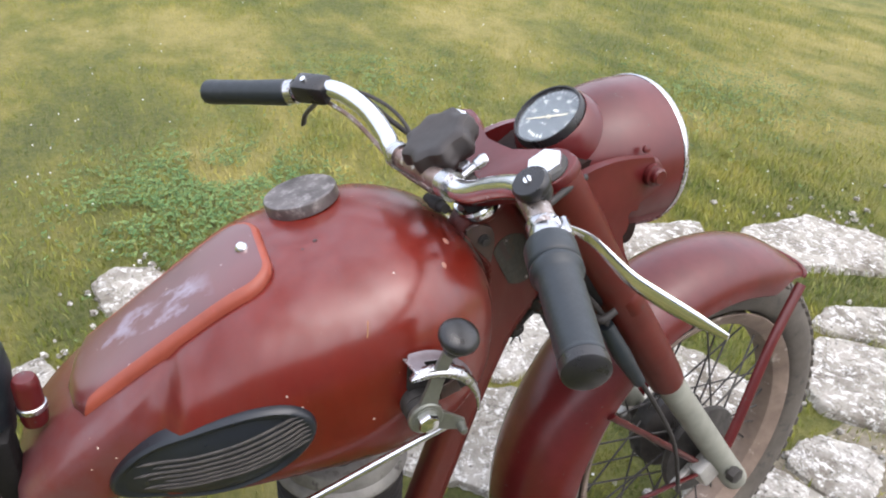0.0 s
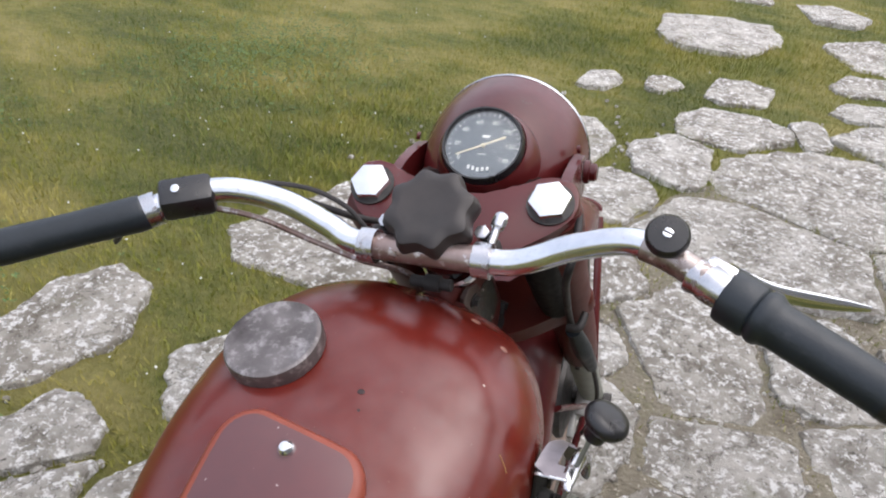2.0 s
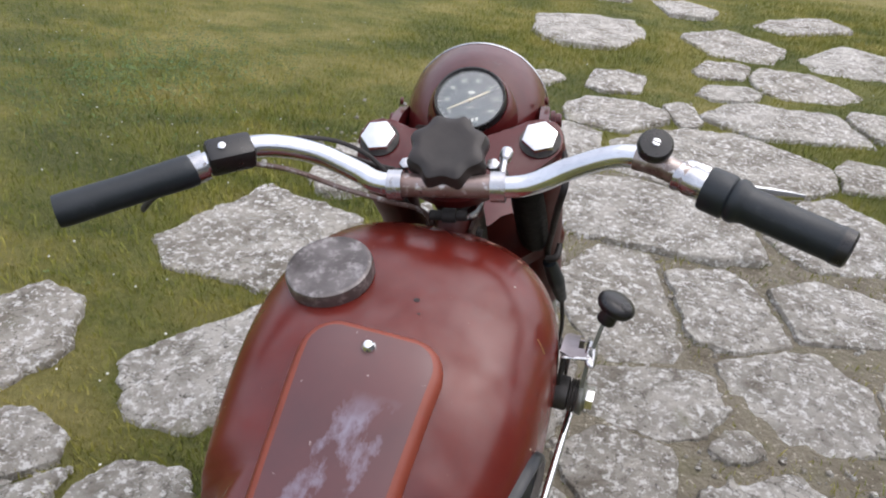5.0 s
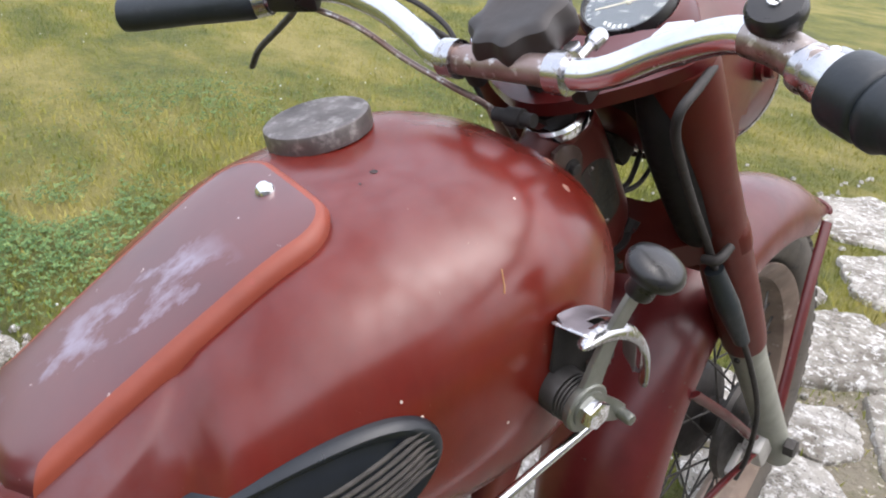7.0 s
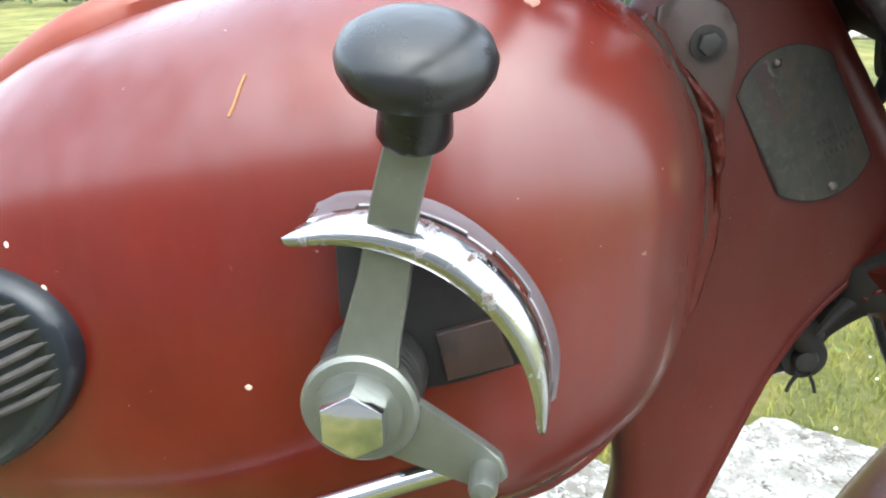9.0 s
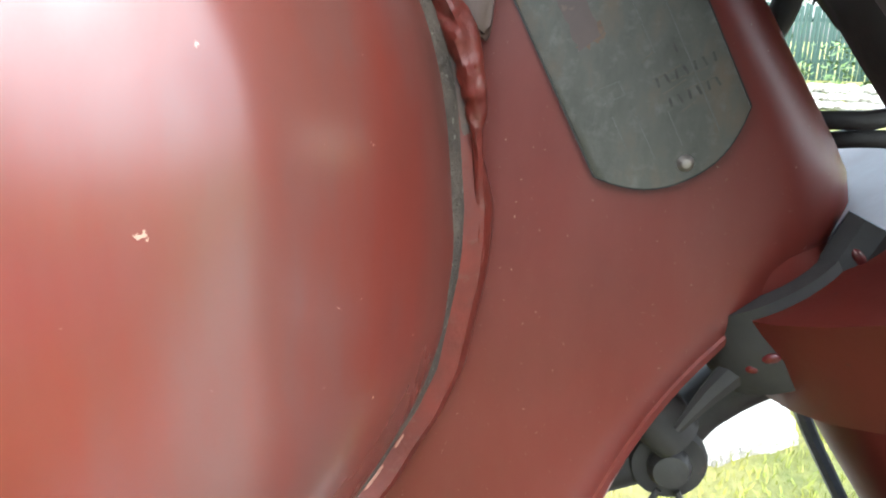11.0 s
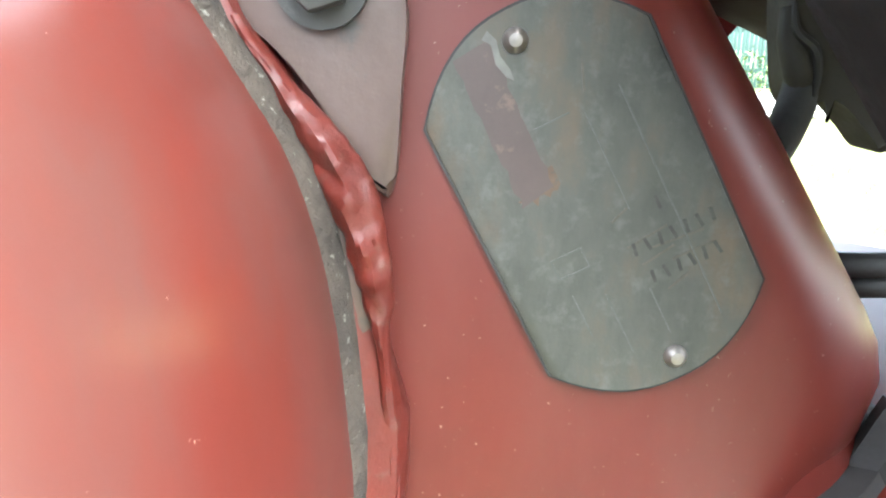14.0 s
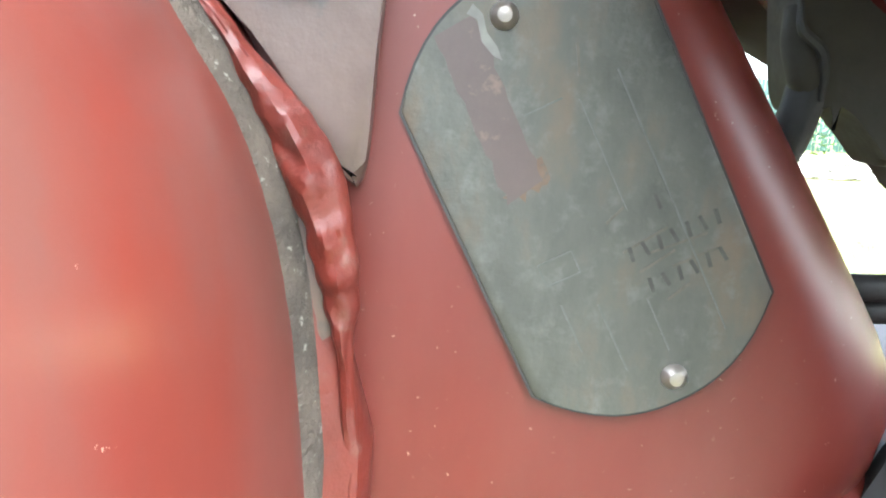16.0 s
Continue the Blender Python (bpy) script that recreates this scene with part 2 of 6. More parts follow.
GREEN_RUST = surface("needle_paint", (0.62, 0.55, 0.36), (0.68, 0.6, 0.42), 60, (0.5, 0.6), 0, None, relief=0)


def glass_material():
    m, nt, b = nodes_of("glass")
    b.inputs["Base Color"].default_value = (0.95, 0.97, 0.97, 1)
    b.inputs["Roughness"].default_value = 0.04
    b.inputs["Transmission Weight"].default_value = 1.0
    b.inputs["IOR"].default_value = 1.7
    return m


GLASS = glass_material()


def lid_material():
    """Plum red paint with long pale scuffs down the middle and small chips."""
    m, nt, b = nodes_of("lid_paint")
    base = ramp(nt, noise_node(nt, 11), [(0.3, (0.065, 0.013, 0.014)), (0.7, (0.095, 0.019, 0.018))])
    tc = nt.nodes.new("ShaderNodeTexCoord")
    sx = nt.nodes.new("ShaderNodeSeparateXYZ")
    nt.links.new(tc.outputs["Object"], sx.inputs[0])

    def math_node(op, a, b2=None, clamp=False):
        n = nt.nodes.new("ShaderNodeMath")
        n.operation = op
        n.use_clamp = clamp
        for s, v in ((0, a), (1, b2)):
            if v is None:
                continue
            if isinstance(v, (int, float)):
                n.inputs[s].default_value = v
            else:
                nt.links.new(v, n.inputs[s])
        return n.outputs[0]

    line = math_node("ADD", sx.outputs[0], math_node("MULTIPLY", sx.outputs[1], -0.30))
    wide = noise_node(nt, 26, 5, 0.6, stretch=(1.5, 1, 0.4))
    off = math_node("ABSOLUTE", math_node("SUBTRACT", math_node("ADD", line, math_node("MULTIPLY", wide, 0.11)), 0.088))
    band = math_node("SUBTRACT", 1.0, math_node("DIVIDE", off, 0.021), True)
    ends = math_node("MULTIPLY", math_node("MULTIPLY", math_node("SUBTRACT", -0.030, sx.outputs[1]), 40.0, True), math_node("MULTIPLY", math_node("ADD", sx.outputs[1], 0.185), 40.0, True))
    ragged = ramp(nt, noise_node(nt, 24, 6, 0.6, stretch=(1, 0.4, 1)), [(0.44, grey(0)), (0.52, grey(1))])
    scuff = math_node("MULTIPLY", math_node("MULTIPLY", math_node("POWER", band, 0.6), ends), ragged)
    col = mix(nt, scuff, base, (0.20, 0.165, 0.215))
    chips = ramp(nt, noise_node(nt, 95, 5, 0.6), [(0.70, grey(0)), (0.73, grey(1))])
    col = mix(nt, chips, col, (0.42, 0.33, 0.31))
    nt.links.new(col, b.inputs["Base Color"])
    nt.links.new(mix(nt, scuff, grey(0.38), grey(0.62)), b.inputs["Roughness"])
    bump(nt, b, noise_node(nt, 60), 0.1, 0.001)
    b.inputs["Coat Weight"].default_value = 0.8
    b.inputs["Coat Roughness"].default_value = 0.22
    return m


LID = lid_material()


def lawn_patches(nt):
    """Where the lawn is lush, middling or dry: large patches broken up by smaller ones."""
    add = nt.nodes.new("ShaderNodeMath")
    add.operation = "MULTIPLY_ADD"
    half = nt.nodes.new("ShaderNodeMath")
    half.operation = "MULTIPLY"
    half.inputs[1].default_value = 0.45
    nt.links.new(noise_node(nt, 3.6, 6, 0.65, stretch=(0.6, 1, 1)), half.inputs[0])
    nt.links.new(noise_node(nt, 0.85, 5, 0.6, stretch=(0.7, 1, 1)), add.inputs[0])
    add.inputs[1].default_value = 0.55
    nt.links.new(half.outputs[0], add.inputs[2])
    return add.outputs[0]


def ground_material():
    m, nt, b = nodes_of("lawn")
    big = ramp(nt, lawn_patches(nt), [(0.42, (0.066, 0.095, 0.008)), (0.48, (0.155, 0.170, 0.019)), (0.53, (0.245, 0.228, 0.042)), (0.60, (0.390, 0.330, 0.100))])
    fine = ramp(nt, noise_node(nt, 34, 8, 0.75), [(0.3, (0.04, 0.055, 0.010)), (0.72, (0.42, 0.38, 0.14))])
    n = nt.nodes.new("ShaderNodeMix")
    n.data_type = "RGBA"
    n.inputs[0].default_value = 0.34
    nt.links.new(big, n.inputs[6])
    nt.links.new(fine, n.inputs[7])
    nt.links.new(n.outputs[2], b.inputs["Base Color"])
    b.inputs["Roughness"].default_value = 0.95
    bump(nt, b, noise_node(nt, 45, 8, 0.8), 1.0, 0.05)
    return m


LAWN = ground_material()
SOIL = surface("joint_soil", (0.09, 0.075, 0.05), (0.17, 0.15, 0.11), 9, (0.9, 0.98), 0, (0.40, 0.37, 0.31), (0.60, 0.64), 70, 0.9, 60, distance=0.02, c3=(0.10, 0.095, 0.045))


def stone_material():
    m, nt, b = nodes_of("limestone")
    oi = nt.nodes.new("ShaderNodeObjectInfo")
    base = ramp(nt, noise_node(nt, 7, 8, 0.7), [(0.37, (0.24, 0.215, 0.175)), (0.48, (0.40, 0.375, 0.33)), (0.60, (0.58, 0.555, 0.50))])
    tone = ramp(nt, oi.outputs["Random"], [(0.0, (0.80, 0.78, 0.75)), (1.0, (1.0, 1.0, 1.0))])
    mul = nt.nodes.new("ShaderNodeMix")
    mul.data_type = "RGBA"
    mul.blend_type = "MULTIPLY"
    mul.inputs[0].default_value = 1.0
    nt.links.new(base, mul.inputs[6])
    nt.links.new(tone, mul.inputs[7])
    pits = ramp(nt, noise_node(nt, 62, 7, 0.76), [(0.385, grey(0.9)), (0.425, grey(0))])
    col = mix(nt, pits, mul.outputs[2], (0.075, 0.066, 0.052))
    white = ramp(nt, noise_node(nt, 44, 7, 0.78), [(0.525, grey(0)), (0.575, grey(0.95))])
    col = mix(nt, white, col, (0.82, 0.81, 0.78))
    cracks = nt.nodes.new("ShaderNodeTexNoise")
    cracks.inputs["Scale"].default_value, cracks.inputs["Detail"].default_value, cracks.inputs["Roughness"].default_value = 3.4, 6, 0.62
    tc = nt.nodes.new("ShaderNodeTexCoord")
    nt.links.new(tc.outputs["Object"], cracks.inputs["Vector"])
    thin = ramp(nt, cracks.outputs["Fac"], [(0.490, grey(0)), (0.495, grey(0.7)), (0.499, grey(0.7)), (0.504, grey(0))])
    col = mix(nt, thin, col, (0.10, 0.088, 0.066))
    moss = ramp(nt, noise_node(nt, 3.2, 7, 0.7), [(0.60, grey(0)), (0.72, grey(1))])
    col = mix(nt, moss, col, (0.20, 0.19, 0.11))
    nt.links.new(col, b.inputs["Base Color"])
    b.inputs["Roughness"].default_value = 0.9
    bump(nt, b, noise_node(nt, 26, 12, 0.8), 1.0, 0.03)
    return m


STONE = stone_material()


def blade_material():
    m, nt, b = nodes_of("grass_blade")
    geo = nt.nodes.new("ShaderNodeNewGeometry")
    own = ramp(nt, geo.outputs["Random Per Island"], [(0.0, (0.085, 0.110, 0.014)), (0.45, (0.190, 0.205, 0.040)), (0.75, (0.27, 0.235, 0.055)), (1.0, (0.46, 0.40, 0.165))])
    patch = ramp(nt, lawn_patches(nt), [(0.43, (0.082, 0.124, 0.011)), (0.49, (0.185, 0.204, 0.016)), (0.54, (0.320, 0.290, 0.046)), (0.60, (0.460, 0.392, 0.105))])
    n = nt.nodes.new("ShaderNodeMix")
    n.data_type = "RGBA"
    n.inputs[0].default_value = 0.36
    nt.links.new(patch, n.inputs[6])
    nt.links.new(own, n.inputs[7])
    nt.links.new(n.outputs[2], b.inputs["Base Color"])
    b.inputs["Roughness"].default_value = 0.75
    return m


BLADE = blade_material()


def clover_leaf_material():
    m, nt, b = nodes_of("clover_leaf")
    geo = nt.nodes.new("ShaderNodeNewGeometry")
    col = ramp(nt, geo.outputs["Random Per Island"], [(0.0, (0.035, 0.085, 0.018)), (0.6, (0.075, 0.150, 0.035)), (1.0, (0.15, 0.22, 0.07))])
    nt.links.new(col, b.inputs["Base Color"])
    b.inputs["Roughness"].default_value = 0.7
    return m


CLOVER_LEAF = clover_leaf_material()
LEAF = surface("hedge_leaf", (0.03, 0.06, 0.012), (0.08, 0.13, 0.03), 3, (0.6, 0.8), 0, (0.16, 0.2, 0.05), (0.6, 0.7), 8, 0)
FENCE = surface("green_fence_paint", (0.013, 0.036, 0.029), (0.020, 0.050, 0.040), 3, (0.6, 0.8), 0, (0.012, 0.024, 0.018), (0.6, 0.7), 12, 0.3, 40)
CLOVER = surface("clover_white", (0.66, 0.66, 0.6), (0.75, 0.75, 0.7), 5, (0.8, 0.9), 0, None, relief=0)
WALL = surface("grey_plaster", (0.24, 0.237, 0.23), (0.30, 0.296, 0.287), 2, (0.7, 0.85), 0, (0.28, 0.27, 0.255), (0.58, 0.7), 9, 0.3, 30)
GRAVEL = surface("reflected_gravel", (0.075, 0.072, 0.068), (0.12, 0.116, 0.110), 1.5, (0.85, 0.95), 0, (0.10, 0.097, 0.09), (0.55, 0.62), 60, 0.8, 90, distance=0.01)
LUG = surface("grimy_lug", (0.046, 0.024, 0.018), (0.076, 0.046, 0.036), 40, (0.4, 0.6), 0.1, (0.035, 0.030, 0.026), (0.55, 0.66), 70, 0.25, 200, 0.3)
PITTED = surface("pitted_chrome", (0.16, 0.11, 0.09), (0.40, 0.36, 0.34), 70, (0.22, 0.45), 0.85, (0.66, 0.64, 0.64), (0.58, 0.64), 130, 0.3, 260)


# ---- mesh tools ----
def part(name, bm, material, parent=None, label="", smooth=True, more=()):
    """Links a bmesh as one mesh object, as a thing or under one."""
    bmesh.ops.recalc_face_normals(bm, faces=bm.faces)
    me = bpy.data.meshes.new(name)
    if smooth:
        for f in bm.faces:
            f.smooth = True
        for e in bm.edges:
            if len(e.link_faces) == 2 and e.calc_face_angle(0) > radians(38):
                e.smooth = False
    bm.to_mesh(me)
    bm.free()
    for m in (material, *more):
        me.materials.append(m)
    ob = new(name, me)
    ob.parent = parent
    return tagged(ob, label)


def thing(name, label, category, group=""):
    return tagged(new(name), label, category, group)


def axes(origin, z, x=(1, 0, 0)):
    """A pose at origin whose z axis points along z."""
    z = Vector(z).normalized()
    x = Vector(x)
    x = (x - z * x.dot(z)).normalized()
    y = z.cross(x)
    m = Matrix((x, y, z)).transposed().to_4x4()
    m.translation = Vector(origin)
    return m


def loft(bm, rings, closed=True, caps=True):
    vs = [[bm.verts.new(p) for p in ring] for ring in rings]
    n = len(vs[0])
    for a, b in zip(vs, vs[1:]):
        for i in range(n if closed else n - 1):
            j = (i + 1) % n
            bm.faces.new((a[i], a[j], b[j], b[i]))
    if caps:
        bm.faces.new(vs[0])
        bm.faces.new(vs[-1])
    return vs


def lathe(profile, seg=32, m=Matrix(), bm=None):
    """Turns a profile of (radius, height) round z."""
    bm = bm or bmesh.new()
    rings = [[m @ Vector((max(r, 1e-5) * math.cos(i * math.tau / seg), max(r, 1e-5) * math.sin(i * math.tau / seg), h)) for i in range(seg)] for r, h in profile]
    ring_shaped = profile[0][0] > 1e-3 and profile[-1][0] > 1e-3
    loft(bm, rings + rings[:1] if ring_shaped else rings, caps=not ring_shaped)
    if ring_shaped:
        bmesh.ops.remove_doubles(bm, verts=bm.verts, dist=1e-6)
    return bm


def spline(points, steps=8):
    """A smooth line through the points (Catmull-Rom)."""
    p = [Vector(q) for q in points]
    p = [p[0] * 2 - p[1], *p, p[-1] * 2 - p[-2]]
    out = []
    for a, b, c, d in zip(p, p[1:], p[2:], p[3:]):
        for k in range(steps):
            t = k / steps
            out.append(0.5 * (2 * b + (c - a) * t + (2 * a - 5 * b + 4 * c - d) * t * t + (3 * b - a - 3 * c + d) * t ** 3))
    out.append(p[-2])
    return out


def tube(points, radius, seg=16, steps=8, bm=None, flat=1.0):
    """A round bar along a smooth line; radius is a number or one for each point."""
    bm = bm or bmesh.new()
    line = spline(points, steps) if len(points) > 2 and steps > 1 else [Vector(p) for p in points]
    if isinstance(radius, (int, float)):
        radii = [radius] * len(line)
    else:
        radii = [float(v) for v in np.interp(np.linspace(0, len(points) - 1, len(line)), range(len(points)), radius)]
    rings = []
    side = None
    for i, p in enumerate(line):
        d = (line[min(i + 1, len(line) - 1)] - line[max(i - 1, 0)]).normalized()
        if side is None:
            side = d.orthogonal().normalized()
        side = (side - d * side.dot(d)).normalized()
        up = d.cross(side)
        rings.append([p + radii[i] * (side * math.cos(k * math.tau / seg) + up * flat * math.sin(k * math.tau / seg)) for k in range(seg)])
    loft(bm, rings)
    return bm


def prism(outline, thick, bevel=0.0, m=Matrix(), bm=None, segments=2):
    """A plate with the given outline in x and y, from z = 0 to thick."""
    own = bmesh.new()
    lo = [own.verts.new((x, y, 0)) for x, y in outline]
    hi = [own.verts.new((x, y, thick)) for x, y in outline]
    n = len(lo)
    own.faces.new(lo[::-1])
    top = own.faces.new(hi)
    for i in range(n):
        own.faces.new((lo[i], lo[(i + 1) % n], hi[(i + 1) % n], hi[i]))
    if bevel:
        bmesh.ops.bevel(own, geom=list(top.edges), offset=bevel, segments=segments, affect="EDGES", profile=0.5)
    own.transform(m)
    if bm is None:
        return own
    me = bpy.data.meshes.new("join")
    own.to_mesh(me)
    own.free()
    bm.from_mesh(me)
    bpy.data.meshes.remove(me)
    return bm


def box(size, bevel=0.0, m=Matrix(), bm=None):
    x, y, z = (s / 2 for s in size)
    own = bmesh.new()
    bmesh.ops.create_cube(own, size=1, matrix=Matrix.Diagonal((*size, 1)))
    if bevel:
        bmesh.ops.bevel(own, geom=list(own.edges), offset=bevel, segments=2, affect="EDGES", profile=0.5)
    own.transform(m)
    if bm is None:
        return own
    me = bpy.data.meshes.new("join")
    own.to_mesh(me)
    own.free()
    bm.from_mesh(me)
    bpy.data.meshes.remove(me)
    return bm


def ngon(n, r, turn=0.0):
    return [(r * math.cos(turn + i * math.tau / n), r * math.sin(turn + i * math.tau / n)) for i in range(n)]


def curve(table, y):
    """A smooth value from a short table of (y, value)."""
    ys = [a for a, _ in table]
    vs = [b for _, b in table]
    if y <= ys[0]:
        return vs[0]
    if y >= ys[-1]:
        return vs[-1]
    i = max(k for k in range(len(ys) - 1) if ys[k] <= y)
    h = ys[i + 1] - ys[i]
    t = (y - ys[i]) / h
    s0 = (vs[i + 1] - vs[max(i - 1, 0)]) / (ys[i + 1] - ys[max(i - 1, 0)])
    s1 = (vs[min(i + 2, len(vs) - 1)] - vs[i]) / (ys[min(i + 2, len(vs) - 1)] - ys[i])
    return (2 * t ** 3 - 3 * t * t + 1) * vs[i] + (t ** 3 - 2 * t * t + t) * h * s0 + (3 * t * t - 2 * t ** 3) * vs[i + 1] + (t ** 3 - t * t) * h * s1


def smooth(a, b, v):
    t = min(max((v - a) / (b - a), 0.0), 1.0)
    return t * t * (3 - 2 * t)


# ---- the ground ----
GROUND_Z = -0.03


def rise(x, y):
    return GROUND_Z + 0.012 * noise.noise((x * 0.7, y * 0.7, 3.1)) + 0.004 * noise.noise((x * 3, y * 3, 7.7))


def ground():
    """One sheet, fine near the motorcycle, out to the horizon."""
    steps = sorted({round(s * v, 3) for s in (-1, 1) for v in (*np.arange(0, 3.0, 0.1), *np.arange(3, 8, 0.4), 9, 11, 14, 18, 25, 40, 80, 200, 600)})
    bm = bmesh.new()
    rows = [[bm.verts.new((x, y, rise(x, y))) for x in steps] for y in steps]
    for a, b in zip(rows, rows[1:]):
        for i in range(len(steps) - 1):
            f = bm.faces.new((a[i], a[i + 1], b[i + 1], b[i]))
    return tagged(part("ground", bm, LAWN), "mown patchy lawn of green and straw-coloured grass", "lawn", kind="structure")


ground()

# The slabs: middle, half length, half width and turn of each.
PATH_SLABS = [(0.44, 2.62, 0.44, 0.30, 165), (0.24, 2.04, 0.34, 0.23, 165), (0.21, 1.43, 0.29, 0.15, 95), (0.50, 1.51, 0.18, 0.14, 130), (0.33, 1.04, 0.16, 0.12, 25), (0.69, 1.18, 0.17, 0.14, 170), (0.53, 0.93, 0.05, 0.04, 25),
              (0.28, 0.77, 0.11, 0.10, 55), (0.86, 2.16, 0.24, 0.20, 165), (0.82, 1.62, 0.17, 0.12, 20), (1.10, 2.74, 0.16, 0.11, 30), (0.80, 3.25, 0.31, 0.16, 10), (-0.14, 2.56, 0.20, 0.14, 100), (0.62, 0.68, 0.16, 0.12, 60), (1.02, 1.20, 0.15, 0.12, 100)]
EDGE_SLABS = [(-0.22, 1.62, 0.20, 0.16, 80), (-0.27, 2.16, 0.20, 0.13, 100), (-0.32, 1.10, 0.20, 0.15, 60), (0.02, 0.98, 0.17, 0.12, 100), (0.02, 0.52, 0.18, 0.14, 20), (0.40, 0.42, 0.16, 0.12, 150), (-0.44, 1.78, 0.12, 0.08, 70), (0.95, 0.75, 0.15, 0.11, 30),
              (1.22, 1.75, 0.20, 0.15, 80), (-0.72, 0.76, 0.23, 0.13, 75), (-1.27, 0.62, 0.22, 0.14, 95), (-0.96, 0.31, 0.14, 0.11, 125), (-0.87, 0.04, 0.08, 0.06, 20), (-0.93, 1.36, 0.30, 0.22, 30), (-0.84, 2.02, 0.27, 0.14, 75),
              (-0.38, 0.54, 0.20, 0.14, 60), (-0.64, 0.30, 0.14, 0.11, 30), (-0.04, 1.27, 0.11, 0.08, 80), (-0.57, 2.54, 0.21, 0.14, 105)]
LAWN_SLABS = [(-0.36, 4.55, 0.44, 0.30, 78), (-0.70, 3.30, 0.14, 0.08, 90), (-0.42, 3.42, 0.12, 0.07, 85), (-0.06, 3.52, 0.17, 0.12, 65), (0.00, 3.02, 0.24, 0.18, 0), (0.55, 4.60, 0.25, 0.20, 135), (0.48, 4.00, 0.15, 0.10, 50), (0.88, 3.92, 0.22, 0.18, 145),
              (0.52, 3.60, 0.13, 0.10, 40), (0.31, 3.14, 0.15, 0.06, 95), (-0.42, 5.75, 0.27, 0.16, 75), (-0.33, 6.70, 0.30, 0.17, 75), (1.25, 3.40, 0.18, 0.13, 20), (1.20, 4.55, 0.24, 0.18, 60), (0.20, 5.50, 0.22, 0.15, 120), (1.00, 5.40, 0.25, 0.16, 30)]

NEAR_SLABS = [(-1.24, -0.17, 0.10, 0.08, 60), (-1.13, 0.04, 0.08, 0.06, 30), (-0.91, -0.41, 0.06, 0.04, 40), (-0.88, 0.24, 0.11, 0.08, 60)]


ALL_SLABS = PATH_SLABS + EDGE_SLABS + LAWN_SLABS + NEAR_SLABS
SLAB_EDGES = []


def reach(spec, to):
    """How far a slab's oval reaches in one direction."""
    a = to - radians(spec[4])
    return math.hypot(spec[2] * math.cos(a), spec[3] * math.sin(a))


def slab(spec, rng, parent):
    """One rough flagstone with straight broken sides and a gently uneven top."""
    cx, cy, half, wide, turn = spec
    grow = 1.34 if spec in PATH_SLABS or (spec in LAWN_SLABS and cx > 0.15) else 1.17
    half, wide = grow * half, grow * wide
    turn = radians(turn)
    n = 72
    sides = []
    count = rng.randint(5, 7)
    for i in range(count):
        a = (i + rng.uniform(-0.28, 0.28)) * math.tau / count
        sides.append((a, math.hypot(half * math.cos(a), wide * math.sin(a)) * rng.uniform(0.90, 1.0)))
    edge = []
    for k in range(n):
        a = k * math.tau / n - turn
        edge.append(min([dist / math.cos(a - s) for s, dist in sides if math.cos(a - s) > 0.1] + [half * 1.12]))
    # A narrow joint is left towards each neighbour.
    for other in ALL_SLABS:
        dx, dy = other[0] - cx, other[1] - cy
        far = math.hypot(dx, dy)
        if other == spec or far > 1.1:
            continue
        to = math.atan2(dy, dx)
        own, its = reach(spec, to), reach(other, to)
        line = far * own / (own + its) - 0.011
        edge = [min(e, line / math.cos(k * math.tau / n - to)) if math.cos(k * math.tau / n - to) > 0.1 else e for k, e in enumerate(edge)]
    edge = [(edge[k - 1] + 4 * edge[k] + edge[(k + 1) % n]) / 6 for k in range(n)]
    phase = rng.uniform(0, 50)
    edge = [max(e + 0.07 * e * noise.noise((math.cos(k * math.tau / n) * 2.2 + phase, math.sin(k * math.tau / n) * 2.2, 0))
                + 0.07 * e * noise.noise((math.cos(k * math.tau / n) * 7 + phase, math.sin(k * math.tau / n) * 7, 5)), 0.025) for k, e in enumerate(edge)]
    SLAB_EDGES.append((cx, cy, edge))
    lift = rise(cx, cy) + rng.uniform(0.012, 0.020)
    tilt = (rng.uniform(-0.014, 0.014), rng.uniform(-0.014, 0.014))
    bm = bmesh.new()
    rings = []
    for scale, drop in ((1.02, -0.05), (1.0, -0.006), (0.975, 0.001), (0.8, 0.004), (0.55, 0.005), (0.28, 0.005)):
        ring = []
        for k in range(n):
            ang = k * math.tau / n
            x, y = cx + math.cos(ang) * edge[k] * scale, cy + math.sin(ang) * edge[k] * scale
            z = lift + drop + tilt[0] * (x - cx) / 0.3 + tilt[1] * (y - cy) / 0.3
            if drop > -0.01:
                z += 0.007 * noise.noise((x * 6, y * 6, phase)) + 0.004 * noise.noise((x * 18, y * 18, phase))
            ring.append((x, y, z))
        rings.append(ring)
    loft(bm, rings)
    return part("flagstone", bm, STONE, parent)


rng = random.Random(5)
paving = tagged(thing("paving", "uneven pale grey limestone flagstones with grass in the joints", "paving"), kind="structure")
for s in ALL_SLABS:
    slab(s, rng, paving)


